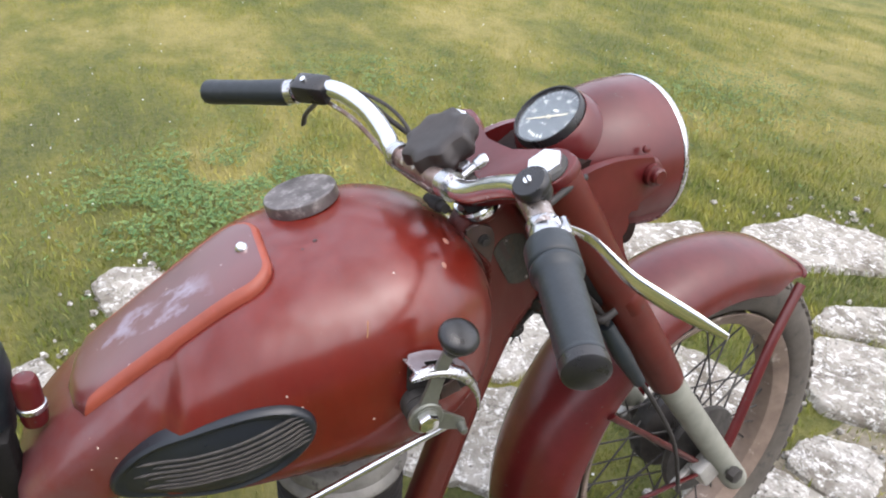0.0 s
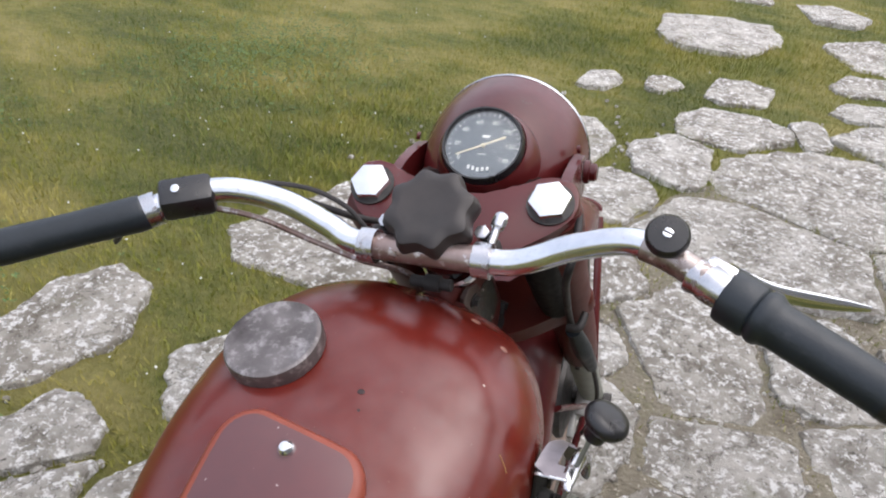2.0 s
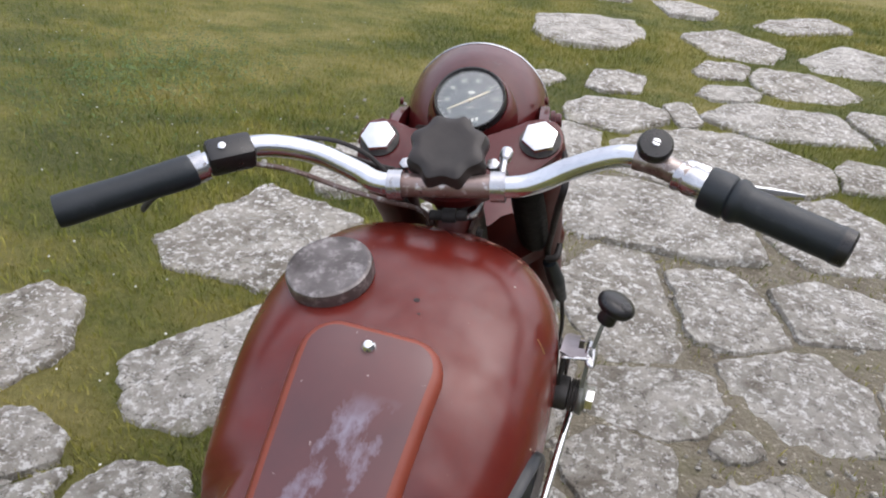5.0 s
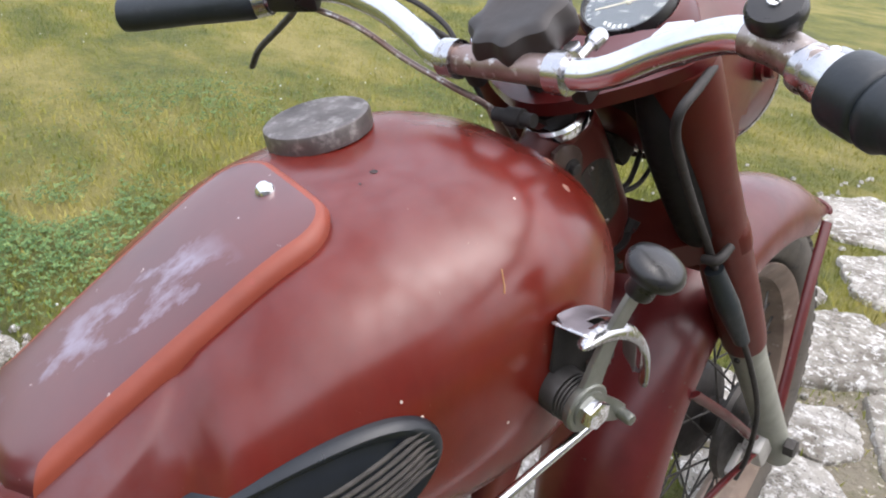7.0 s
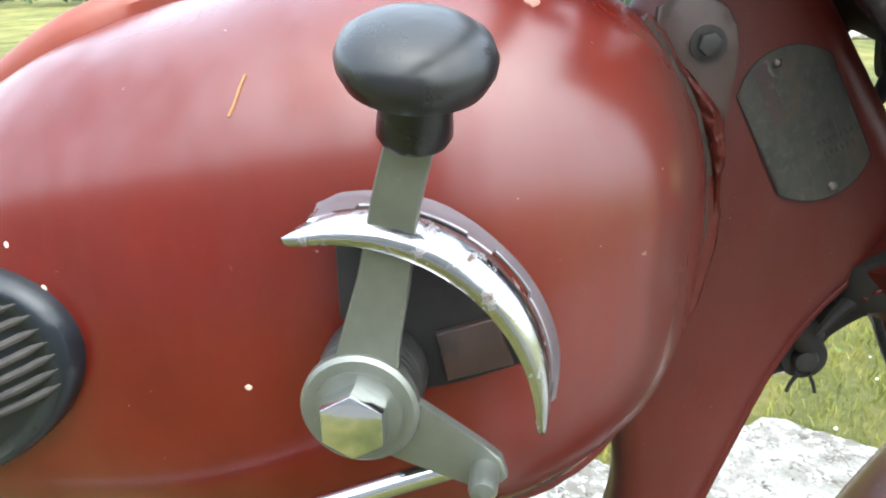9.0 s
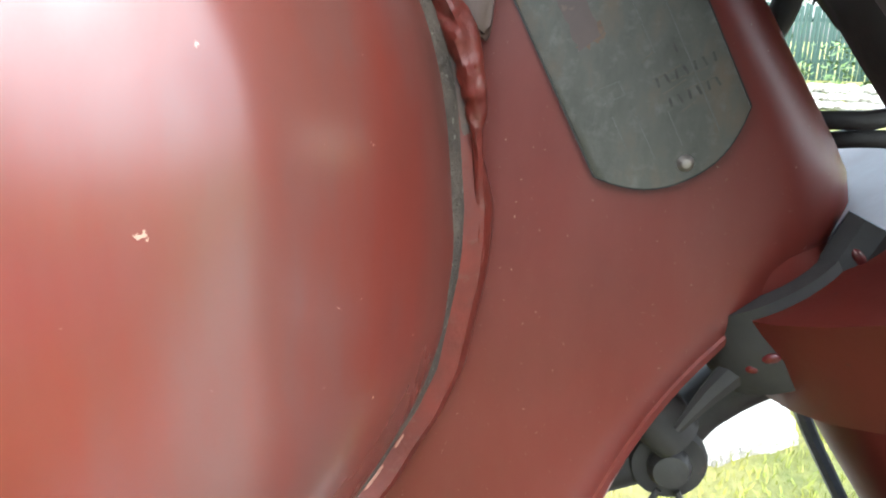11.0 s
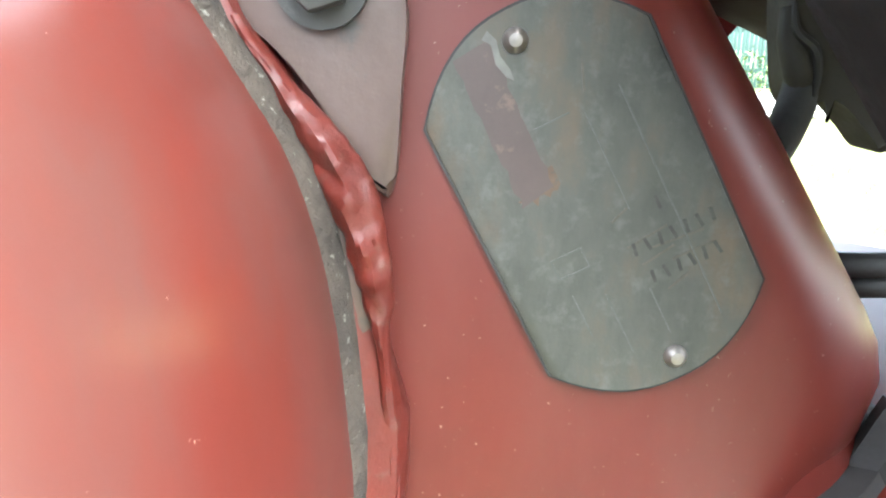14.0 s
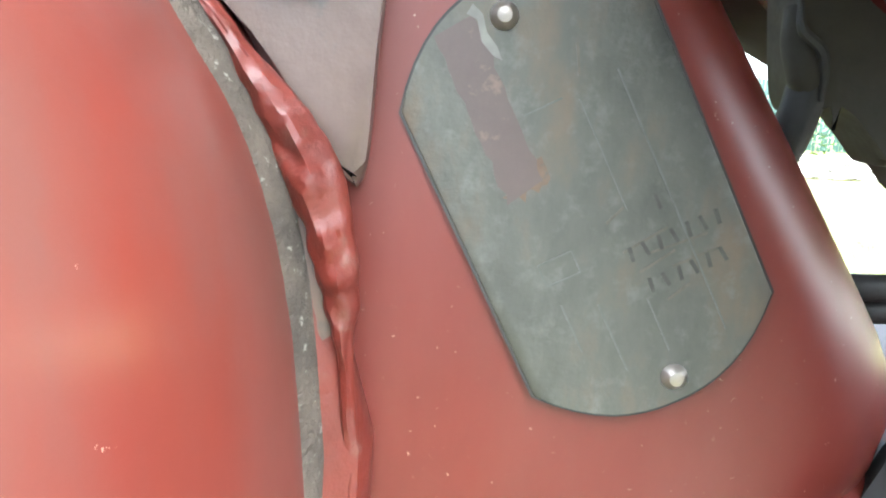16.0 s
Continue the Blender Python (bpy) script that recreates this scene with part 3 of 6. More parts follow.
def joint_bed():
    """Trodden earth and grit under the path."""
    bm = bmesh.new()
    cx, cy = 0.45, 1.6
    rings = []
    for scale in (1.0, 0.75, 0.5, 0.25):
        ring = []
        for k in range(60):
            ang = k * math.tau / 60
            wob = 1 + 0.12 * noise.noise((math.cos(ang) * 2, math.sin(ang) * 2, 9))
            x, y = cx + 0.72 * scale * wob * math.cos(ang), cy + 1.15 * scale * wob * math.sin(ang)
            ring.append((x, y, rise(x, y) + (0.007 if scale < 1 else -0.004)))
        rings.append(ring)
    loft(bm, rings)
    return tagged(part("joint_bed", bm, SOIL), "bare trodden earth and grit between the flagstones", "soil", kind="structure")


joint_bed()


def on_slab(x, y):
    for cx, cy, edge in SLAB_EDGES:
        dx, dy = x - cx, y - cy
        if abs(dx) > 0.8 or abs(dy) > 0.8:
            continue
        k = int(math.atan2(dy, dx) % math.tau * len(edge) / math.tau) % len(edge)
        if math.hypot(dx, dy) < 0.97 * edge[k]:
            return True
    return False


def blades(count, spot, high, wide, seed):
    """Grass blades: one bent triangle pair each."""
    g = np.random.default_rng(seed)
    verts, faces = [], []
    made = 0
    while made < count:
        x, y = spot(g)
        patch = noise.noise((x * 0.9, y * 0.9, 1.7))
        if g.random() > 0.62 + 0.5 * patch:
            continue
        made += 1
        h = high * g.uniform(0.45, 1.25) * (1 + 0.5 * patch)
        w = wide * g.uniform(0.7, 1.3)
        ang = g.uniform(0, math.tau)
        lean = g.uniform(0.15, 0.85) * h
        cx, sx = math.cos(ang), math.sin(ang)
        tw = g.uniform(0, math.tau)
        wx, wy = math.cos(tw) * w, math.sin(tw) * w
        z = rise(x, y) - 0.004
        k = len(verts)
        verts += [(x - wx, y - wy, z), (x + wx, y + wy, z), (x + cx * lean * 0.4 + wx * 0.7, y + sx * lean * 0.4 + wy * 0.7, z + h * 0.62),
                  (x + cx * lean * 0.4 - wx * 0.7, y + sx * lean * 0.4 - wy * 0.7, z + h * 0.62), (x + cx * lean, y + sx * lean, z + h)]
        faces += [(k, k + 1, k + 2, k + 3), (k + 3, k + 2, k + 4)]
    me = bpy.data.meshes.new("grass")
    me.from_pydata(verts, [], faces)
    me.materials.append(BLADE)
    return new("grass", me)


def paved(x, y):
    return ((x - 0.45) / 0.66) ** 2 + ((y - 1.6) / 1.08) ** 2 < 1


def lawn_spot(g):
    while True:
        d = 0.9 + 5.5 * g.random() ** 1.3
        ang = g.uniform(radians(60), radians(215))
        x, y = 0.3 + d * math.cos(ang), -0.1 + d * math.sin(ang)
        if not on_slab(x, y) and not paved(x, y):
            return x, y


def path_spot(g):
    while True:
        x, y = g.uniform(-1.5, 2.0), g.uniform(-0.6, 6.5)
        if on_slab(x, y):
            continue
        if paved(x, y) and noise.noise((x * 2.3, y * 2.3, 4)) < -0.20:
            continue
        return x, y


tagged(blades(120000, lawn_spot, 0.026, 0.0016, 3), "short mown grass blades with dry straw among them", "grass", kind="stuff")
tagged(blades(9000, lawn_spot, 0.040, 0.0024, 6), "longer coarse grass and dry stalks in the lawn", "grass", kind="stuff")
tagged(blades(40000, path_spot, 0.032, 0.0019, 4), "grass tufts growing in the joints of the flagstones", "grass", kind="stuff")


def grit():
    """Loose chips of stone in the joints and at the broken edges of the paving."""
    g = np.random.default_rng(17)
    verts, faces = [], []
    for cx, cy, rx, ry, count in ((0.45, 1.6, 0.7, 1.15, 420), (-0.85, 2.1, 0.28, 0.25, 150), (-1.2, -0.12, 0.16, 0.18, 110), (-0.9, -0.38, 0.14, 0.12, 40), (-0.95, 0.2, 0.25, 0.2, 70), (-0.6, 2.6, 0.35, 0.35, 120), (0.5, 0.75, 0.5, 0.3, 160)):
        for _ in range(count):
            x, y = cx + rx * g.normal() * 0.55, cy + ry * g.normal() * 0.55
            if on_slab(x, y):
                continue
            size, turn, z = g.uniform(0.004, 0.016), g.uniform(0, math.tau), rise(x, y)
            k = len(verts)
            for ring, high, wide in ((0, -0.003, 1.0), (1, size * 0.45, 0.7)):
                for q in range(5):
                    a = turn + q * math.tau / 5 + 0.3 * ring
                    r = size * wide * g.uniform(0.7, 1.15)
                    verts.append((x + r * math.cos(a), y + r * math.sin(a), z + 0.008 + high + g.uniform(-0.001, 0.001)))
            faces += [(k + q, k + (q + 1) % 5, k + 5 + (q + 1) % 5, k + 5 + q) for q in range(5)] + [tuple(range(k + 5, k + 10))]
    me = bpy.data.meshes.new("stone_chips")
    me.from_pydata(verts, [], faces)
    me.materials.append(STONE)
    return tagged(new("stone_chips", me), "loose chips of pale stone and grit between the flagstones", "stone chips", kind="stuff")


grit()


def clover():
    g = np.random.default_rng(8)
    bm = bmesh.new()
    for _ in range(560):
        x, y = lawn_spot(g)
        if noise.noise((x * 0.8, y * 0.8, 12)) < -0.05:
            continue
        r = g.uniform(0.0022, 0.0042)
        bmesh.ops.create_icosphere(bm, subdivisions=1, radius=r, matrix=Matrix.Translation((x, y, rise(x, y) + g.uniform(0.02, 0.035))))
    return tagged(part("clover_flowers", bm, CLOVER), "small white clover heads dotted over the lawn", "flowers", kind="stuff")


clover()


def clover_leaves():
    """Low patches of three-part clover leaves."""
    g = np.random.default_rng(21)
    verts, faces = [], []
    for cx, cy, rx, ry, count in ((-1.78, 0.08, 0.46, 0.50, 4300), (-2.25, 2.65, 0.65, 0.75, 3000), (-2.9, 1.0, 0.5, 0.5, 1800)):
        for _ in range(count):
            x, y = cx + rx * g.normal() * 0.5, cy + ry * g.normal() * 0.5
            if on_slab(x, y) or noise.noise((x * 5, y * 5, 3)) < -0.25:
                continue
            z = rise(x, y) + g.uniform(0.010, 0.036)
            turn, size = g.uniform(0, math.tau), g.uniform(0.005, 0.0095)
            k = len(verts)
            verts.append((x, y, z - 0.002))
            for q in range(3):
                a = turn + q * math.tau / 3
                for da, far, up in ((-0.55, 0.8, 0.0), (0.0, 1.15, 0.002), (0.55, 0.8, 0.0)):
                    verts.append((x + size * far * math.cos(a + da), y + size * far * math.sin(a + da), z + up + g.uniform(-0.0015, 0.0015)))
                faces.append((k, k + 1 + 3 * q, k + 2 + 3 * q, k + 3 + 3 * q))
    me = bpy.data.meshes.new("clover_leaves")
    me.from_pydata(verts, [], faces)
    me.materials.append(CLOVER_LEAF)
    return tagged(new("clover_leaves", me), "dense green patches of clover leaves in the lawn", "clover", kind="stuff")


clover_leaves()


# ---- the far side of the lawn ----
def fence():
    f = thing("fence", "green-painted wooden fence of upright boards behind the lawn", "fence")
    me = None
    for i in range(230):
        y = -8.6 + i * 0.085
        x = -16.5 + 0.02 * math.sin(i * 1.7)
        if me is None:
            ob = part("board", box((0.022, 0.070, 1.5), 0.004), FENCE, f)
            me = ob.data
        else:
            ob = new("board", me)
            ob.parent = f
        ob.matrix_basis = pose(x, y, 0.70 + 0.03 * math.sin(i * 2.1), 0.5 * math.sin(i * 3.3), 0, 0)
    for z in (0.35, 1.15):
        part("rail", box((0.04, 19.6, 0.08), 0.006, pose(-16.54, 1.15, z)), FENCE, f)
    return f


fence()


def stone_pile():
    p = thing("stone_pile", "long heap of pale dry-stacked field stones before the fence", "stone wall")
    g = random.Random(12)
    for row in range(3):
        for i in range(24 - row):
            sy, sz = g.uniform(0.10, 0.2), g.uniform(0.045, 0.07)
            bm = bmesh.new()
            bmesh.ops.create_icosphere(bm, subdivisions=2, radius=1.0)
            ph = g.uniform(0, 90)
            for v in bm.verts:
                v.co *= 1 + 0.22 * noise.noise(v.co * 1.6 + Vector((ph, 0, 0)))
            bm.transform(pose(-9.4 - 0.10 * row + g.uniform(-0.07, 0.07), 3.0 + i * 0.16 + row * 0.1 + g.uniform(-0.05, 0.05), GROUND_Z + 0.04 + row * 0.095, g.uniform(-8, 8), g.uniform(-8, 8), g.uniform(-25, 25))
                         @ Matrix.Diagonal((0.13, sy * 0.8, sz, 1)))
            part("stone", bm, STONE, p)
    return p


stone_pile()


def hedge():
    """A leafy belt of bushes beyond the fence, and a few shoots before it."""
    g = np.random.default_rng(21)
    verts, faces = [], []

    def leaf(x, y, z, s):
        a, b = g.uniform(0, math.tau), g.uniform(-0.9, 0.9)
        ux, uy, uz = math.cos(a) * s, math.sin(a) * s, math.sin(b) * s
        vx, vy, vz = -math.sin(a) * s * 0.5, math.cos(a) * s * 0.5, g.uniform(-0.4, 0.4) * s
        k = len(verts)
        verts.extend([(x - ux, y - uy, z - uz), (x + vx, y + vy, z + vz), (x + ux, y + uy, z + uz), (x - vx, y - vy, z - vz)])
        faces.append((k, k + 1, k + 2, k + 3))

    for _ in range(26):
        cx, cy, r = g.uniform(-22, -18.5), g.uniform(-16, 16), g.uniform(1.4, 2.6)
        for _ in range(520):
            d = g.normal(size=3)
            d = d / np.linalg.norm(d) * r * g.uniform(0.7, 1.0) ** 0.5
            leaf(cx + d[0], cy + d[1], max(0.1, 1.3 * r * 0.9 + d[2] * 1.25), g.uniform(0.06, 0.14))
    for cy, h in ((2.15, 0.75), (2.6, 0.55), (3.4, 0.8), (1.6, 0.5)):
        for _ in range(170):
            z = g.uniform(0.1, h)
            leaf(-9.75 + g.normal() * 0.08, cy + 1.7 + g.normal() * 0.13, z, g.uniform(0.025, 0.05))
    me = bpy.data.meshes.new("bushes")
    me.from_pydata(verts, [], faces)
    me.materials.append(LEAF)
    return tagged(new("bushes", me), "leafy green bushes along and behind the fence", "bushes", kind="stuff")


hedge()


def gravel_patch():
    """Unseen gravel added so that neutral grey, not lawn, reflects in the paint."""
    bm = bmesh.new()
    rings = []
    for scale in (1.0, 0.6, 0.2):
        ring = []
        for q in range(48):
            ang = q * math.tau / 48
            wob = 1 + 0.06 * noise.noise((math.cos(ang) * 3, math.sin(ang) * 3, 4))
            x, y = 4.0 + 2.3 * scale * wob * math.cos(ang), -0.6 + 5.5 * scale * wob * math.sin(ang)
            ring.append((x, y, rise(x, y) + (0.012 if scale < 1 else -0.004)))
        rings.append(ring)
    loft(bm, rings)
    tagged(part("added_gravel", bm, GRAVEL), "grey gravel patch, unseen, added for neutral reflections", "gravel", kind="structure")


gravel_patch()


def added_wall():
    """An unseen plain wall added behind the camera to hold back low sky light."""
    bm = box((0.3, 17.0, 3.9), 0.0, Matrix.Translation((6.2, -5.8, GROUND_Z + 1.90)))
    tagged(part("added_wall_east", bm, WALL, smooth=False), "plain grey plastered wall, unseen, added to shape the light", "wall", kind="structure")


added_wall()


# ---- the motorcycle ----
bike = thing("motorcycle", "old red motorcycle with brush-painted tank and worn chrome", "motorcycle")

# Tank: height of top and bottom edges and half width along the length.
TOP = [(-0.262, 0.575), (-0.240, 0.610), (-0.200, 0.655), (-0.155, 0.690), (-0.067, 0.751), (0.0, 0.792), (0.082, 0.814), (0.150, 0.826), (0.200, 0.822), (0.232, 0.811), (0.257, 0.794), (0.274, 0.770),
       (0.283, 0.755), (0.289, 0.733), (0.292, 0.702)]
BOTTOM = [(-0.262, 0.535), (-0.200, 0.545), (0.0, 0.561), (0.100, 0.560), (0.150, 0.563), (0.200, 0.570), (0.222, 0.579), (0.243, 0.592), (0.263, 0.611), (0.280, 0.637), (0.289, 0.660), (0.292, 0.682)]
HALF = [(-0.262, 0.020), (-0.258, 0.058), (-0.248, 0.084), (-0.228, 0.094), (-0.180, 0.107), (-0.120, 0.127), (-0.070, 0.148), (0.0, 0.163), (0.080, 0.167), (0.150, 0.163), (0.200, 0.152), (0.240, 0.132), (0.262, 0.114), (0.276, 0.088),
        (0.286, 0.060), (0.292, 0.0355)]


def round_at(y):
    """How square the tank's section is: boxy behind, rounder at the nose."""
    return 3.1 - 0.3 * smooth(0.13, 0.25, y)


def tank_section(y):
    t, b, w = curve(TOP, y), curve(BOTTOM, y), curve(HALF, y)
    return t, b, w, b + 0.46 * (t - b)


def tank_top(x, y):
    t, b, w, mid = tank_section(y)
    return mid + (t - mid) * max(1 - min(abs(x) / w, 1) ** round_at(y), 0) ** (1 / round_at(y))


def tank_side(y, z):
    """The half width at a height, with the hollow for the knee."""
    t, b, w, mid = tank_section(y)
    h = (z - mid) / ((t - mid) if z > mid else (mid - b))
    x = w * max(1 - min(abs(h), 1) ** round_at(y), 0) ** (1 / round_at(y))
    return x - hollow(y, z)


def hollow(y, z):
    """The recess for the knee, with a crease in front and a shoulder above."""
    edge = -0.075 + 0.25 * (z - 0.74)
    shoulder = 0.748 + 0.95 * (y + 0.075)
    far = max(0.0, -0.085 - y)
    deep = 0.019 * (0.30 + 0.70 * smooth(-0.20, -0.09, y))
    return deep * smooth(edge + 0.004, edge - 0.009, y) * smooth(shoulder + 0.006 + 0.15 * far, shoulder - 0.010 - 0.45 * far, z) * smooth(-0.25, -0.19, y)


def fuel_tank():
    seg = 96
    stations = [-0.262, -0.261, -0.2595, -0.257, -0.253, *np.linspace(-0.248, 0.20, 70), *(0.292 - 0.092 * (1 - k / 30) ** 1.7 for k in range(1, 31))]
    bm = bmesh.new()
    rings = []
    for y in stations:
        t, b, w, mid = tank_section(y)
        ring = []
        for k in range(seg):
            c, s = math.cos(k * math.tau / seg), math.sin(k * math.tau / seg)
            x = w * math.copysign(abs(c) ** (2 / round_at(y)), c)
            z = mid + ((t - mid) if s > 0 else (mid - b)) * math.copysign(abs(s) ** (2 / round_at(y)), s)
            x -= math.copysign(hollow(y, z), x) if abs(x) > 0.4 * w else 0
            if x < 0:
                x *= 1 - 0.10 * smooth(0.12, -0.03, y)
            ring.append((x, y, z))
        rings.append(ring)
    loft(bm, rings)
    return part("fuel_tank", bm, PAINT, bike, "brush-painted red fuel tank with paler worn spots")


tank = fuel_tank()


def seam_lip():
    """The folded seam round the tank's nose, thick with paint and dust."""
    edge = [(float(y), curve(TOP, y)) for y in np.linspace(0.256, 0.292, 14)] + [(0.2922, 0.69)] + [(float(y), curve(BOTTOM, y)) for y in np.linspace(0.292, 0.14, 28)]
    pts = [Vector((0, y, z)) for y, z in edge]

    def out_x(y, z):
        """How far the seam swings out along the tank's belly, and its height there."""
        if z > 0.672:
            return 0.0, z
        t, low, w, mid = tank_section(y)
        x = 0.030 + (0.66 * w - 0.030) * smooth(0.286, 0.225, y)
        return x - 0.030, mid - (mid - low) * (1 - min(x / w, 0.99) ** round_at(y)) ** (1 / round_at(y))

    for name, xs, out, mat, label in (("seam", (0.0385, 0.0372, 0.0352, 0.0330, 0.0305, 0.0305), (-0.0030, -0.0005, 0.0006, 0.0014, 0.0020, -0.003), DUST, "dusty open seam"),
                                      ("seam_lip", (0.0345, 0.020, 0.020, 0.0235, 0.0285, 0.0312, 0.0335), (-0.004, -0.004, 0.0074, 0.0088, 0.0086, 0.0070, -0.0005), LACQUER, "seam lip with thick runs of red lacquer")):
        bm = bmesh.new()
        rings = []
        for i, p in enumerate(pts):
            d = (pts[min(i + 1, len(pts) - 1)] - pts[max(i - 1, 0)]).normalized()
            n = Vector((0, -d.z, d.y))
            if n.dot(p - Vector((0, 0.15, 0.69))) < 0:
                n = -n
            wob = 0.0012 * noise.noise((p.y * 90, p.z * 90, 2))
            slim = 1 - 0.62 * smooth(0.700, 0.738, p.z) if name == "seam_lip" else 1
            dx, z = out_x(p.y, p.z)
            q = Vector((dx, p.y, z))
            rings.append([q + Vector((x, 0, 0)) + n * ((o * slim + wob) if o > 0 else o) for x, o in zip(xs, out)])
        loft(bm, rings)
        part(name, bm, mat, tank, label)
    worn = [Vector((0.0320 + out_x(y, z)[0], y + 0.0012, out_x(y, z)[1] - 0.0012)) for y, z in ((float(y), curve(BOTTOM, y)) for y in np.linspace(0.288, 0.19, 14))]
    part("worn_edge", tube(worn, [0.0004 + 0.0008 * math.sin(math.pi * q / 13) for q in range(14)], 8, 1), RUBBED, tank, "edge rubbed down to pale primer")


seam_lip()


def tank_lid():
    """The lid of the tool box, let onto the tank's top: rounded in front, narrower behind."""
    loop = []
    n_front, front, rear, wf, wr, rad = 10, 0.030, -0.174, 0.070, 0.060, 0.034
    for k in range(n_front + 1):
        a = k * math.pi / 2 / n_front
        loop.append((wf - rad + rad * math.cos(a), front - rad + rad * math.sin(a)))
    loop += [(x, front) for x in (0.017, 0.0, -0.017)]
    for k in range(n_front + 1):
        a = math.pi / 2 + k * math.pi / 2 / n_front
        loop.append((-wf + rad + rad * math.cos(a), front - rad + rad * math.sin(a)))
    for k in range(1, 12):
        t = k / 12
        loop.append((-(wf + (wr - wf) * t), front - rad + (rear - front + rad) * t))
    loop += [(-wr, rear), (-wr * 0.6, rear - 0.012), (0.0, rear - 0.018), (wr * 0.6, rear - 0.012), (wr, rear)]
    for k in range(11, 0, -1):
        t = k / 12
        loop.append((wf + (wr - wf) * t, front - rad + (rear - front + rad) * t))
    loop = [(x + 0.007, y) for x, y in loop]
    cx, cy = 0.007, -0.08
    bm = bmesh.new()
    rings = []

    def shrunk(d):
        out = []
        for i, (x, y) in enumerate(loop):
            ax, ay = loop[i - 1]
            bx, by = loop[(i + 1) % len(loop)]
            nx, ny = -(by - ay), bx - ax
            ln = math.hypot(nx, ny) or 1
            out.append((x + nx / ln * d, y + ny / ln * d))
        return out

    for d, h in ((0.0, -0.004), (0.0, 0.005), (0.003, 0.0095), (0.0060, 0.012), (0.0095, 0.0125)):
        rings.append([(x, y, tank_top(x, y) + h) for x, y in shrunk(d)])
    inner = shrunk(0.0095)
    for s in (0.8, 0.6, 0.4, 0.2, 0.04):
        rings.append([(cx + (x - cx) * s, cy + (y - cy) * s, tank_top(cx + (x - cx) * s, cy + (y - cy) * s) + 0.0125 + 0.0015 * (1 - s)) for x, y in inner])
    loft(bm, rings)
    bm.faces.ensure_lookup_table()
    n = len(loop)
    for i, f in enumerate(bm.faces):
        f.material_index = 1 if i < 4 * n and f.calc_center_median().y > -0.168 else 0
    return part("tank_lid", bm, LID, tank, "tool-box lid in plum paint with an orange border and pale scuffs", more=(ORANGE,))


tank_lid()
screw_at = (0.004, 0.006, tank_top(0.004, 0.006) + 0.011)
screw_m = axes(screw_at, (0, -0.42, 0.9))
part("lid_screw", lathe([(0.0, 0.008), (0.004, 0.0075), (0.0065, 0.005), (0.0075, 0.002), (0.0075, 0.0), (0.011, 0.0), (0.011, -0.003), (0, -0.003)][::-1], 20, screw_m), CHROME_CLEAN, tank, "domed chrome screw")


def filler_cap():
    x, y = -0.072, 0.092
    z = tank_top(x, y)
    m = axes((x, y, z - 0.008), (-0.10, -0.25, 1))
    prof = [(0.0, 0.0), (0.036, 0.0), (0.041, 0.006), (0.0445, 0.008), (0.0448, 0.020), (0.0438, 0.0228), (0.041, 0.0240), (0.039, 0.0236), (0.02, 0.0242), (0.0, 0.0245)]
    return part("filler_cap", lathe(prof, 64, m), CAP_METAL, tank, "round tarnished metal filler cap")


filler_cap()


def knee_pad():
    """An oval rubber pad on the tank's side, with ribs round its lower edge."""
    cy, cz, turn = -0.059, 0.648, radians(26.5)
    length, high = 0.113, 0.047

    def at(u, v, out):
        v *= (0.86 + 0.14 * u) * (1.10 if v > 0 else 1.0)
        y = cy + u * length * math.cos(turn) - v * high * math.sin(turn)
        z = cz + u * length * math.sin(turn) + v * high * math.cos(turn)
        return (tank_side(y, z) + hollow(y, z) - 0.009 * smooth(-0.02, -0.13, y) + out, y, z)

    bm = bmesh.new()
    n = 72

    def oval(deg):
        u, v = math.cos(radians(deg)), math.sin(radians(deg))
        return math.copysign(abs(u) ** 0.85, u), v

    rings = [[at(oval(q * 360 / n)[0] * s, oval(q * 360 / n)[1] * s, out) for q in range(n)] for s, out in ((1.0, -0.014), (1.0, 0.003), (0.985, 0.0072), (0.955, 0.0092), (0.92, 0.0090), (0.88, 0.0068), (0.84, 0.0062), (0.75, 0.0085), (0.55, 0.0105), (0.3, 0.012), (0.03, 0.0125))]
    loft(bm, rings)
    pad = part("knee_pad", bm, PAD, tank, "black rubber knee pad with dusty ribs")
    for i in range(7):
        rib = []
        for q in range(81):
            u = -0.985 + 1.97 * q / 80
            high_rib, low_rib = 0.47 - 0.19 * u, -0.30 - 0.30 * max(u, 0) + 0.26 * max(u, 0) ** 3
            v = low_rib + (high_rib - low_rib) * i / 6
            far = math.hypot(abs(u) ** 1.18, v)
            if far < 0.95 and u > -0.62 - 0.12 * math.sin(i * 2.1):
                rib.append(Vector(at(u, v, float(np.interp(far, [0.0, 0.3, 0.55, 0.75, 0.84, 0.90, 0.95], [0.0125, 0.0120, 0.0105, 0.0086, 0.0076, 0.0086, 0.0090])))))
        m = len(rib) - 1
        part("rib", tube(rib, [0.0004 + 0.0013 * min(1.0, 6 * math.sin(math.pi * q / m)) for q in range(m + 1)], 8, 1), PAD_RIB, pad)
    return pad


knee_pad()


# The frame's pressed head, with the down tube.
def side(x):
    m = Matrix(((0, 0, 1, x), (1, 0, 0, 0), (0, 1, 0, 0), (0, 0, 0, 1)))
    return m


HEAD = Vector((0, 0.289, 0.822))
RAKE = radians(34)
AXIS = Vector((0, -math.sin(RAKE), math.cos(RAKE)))


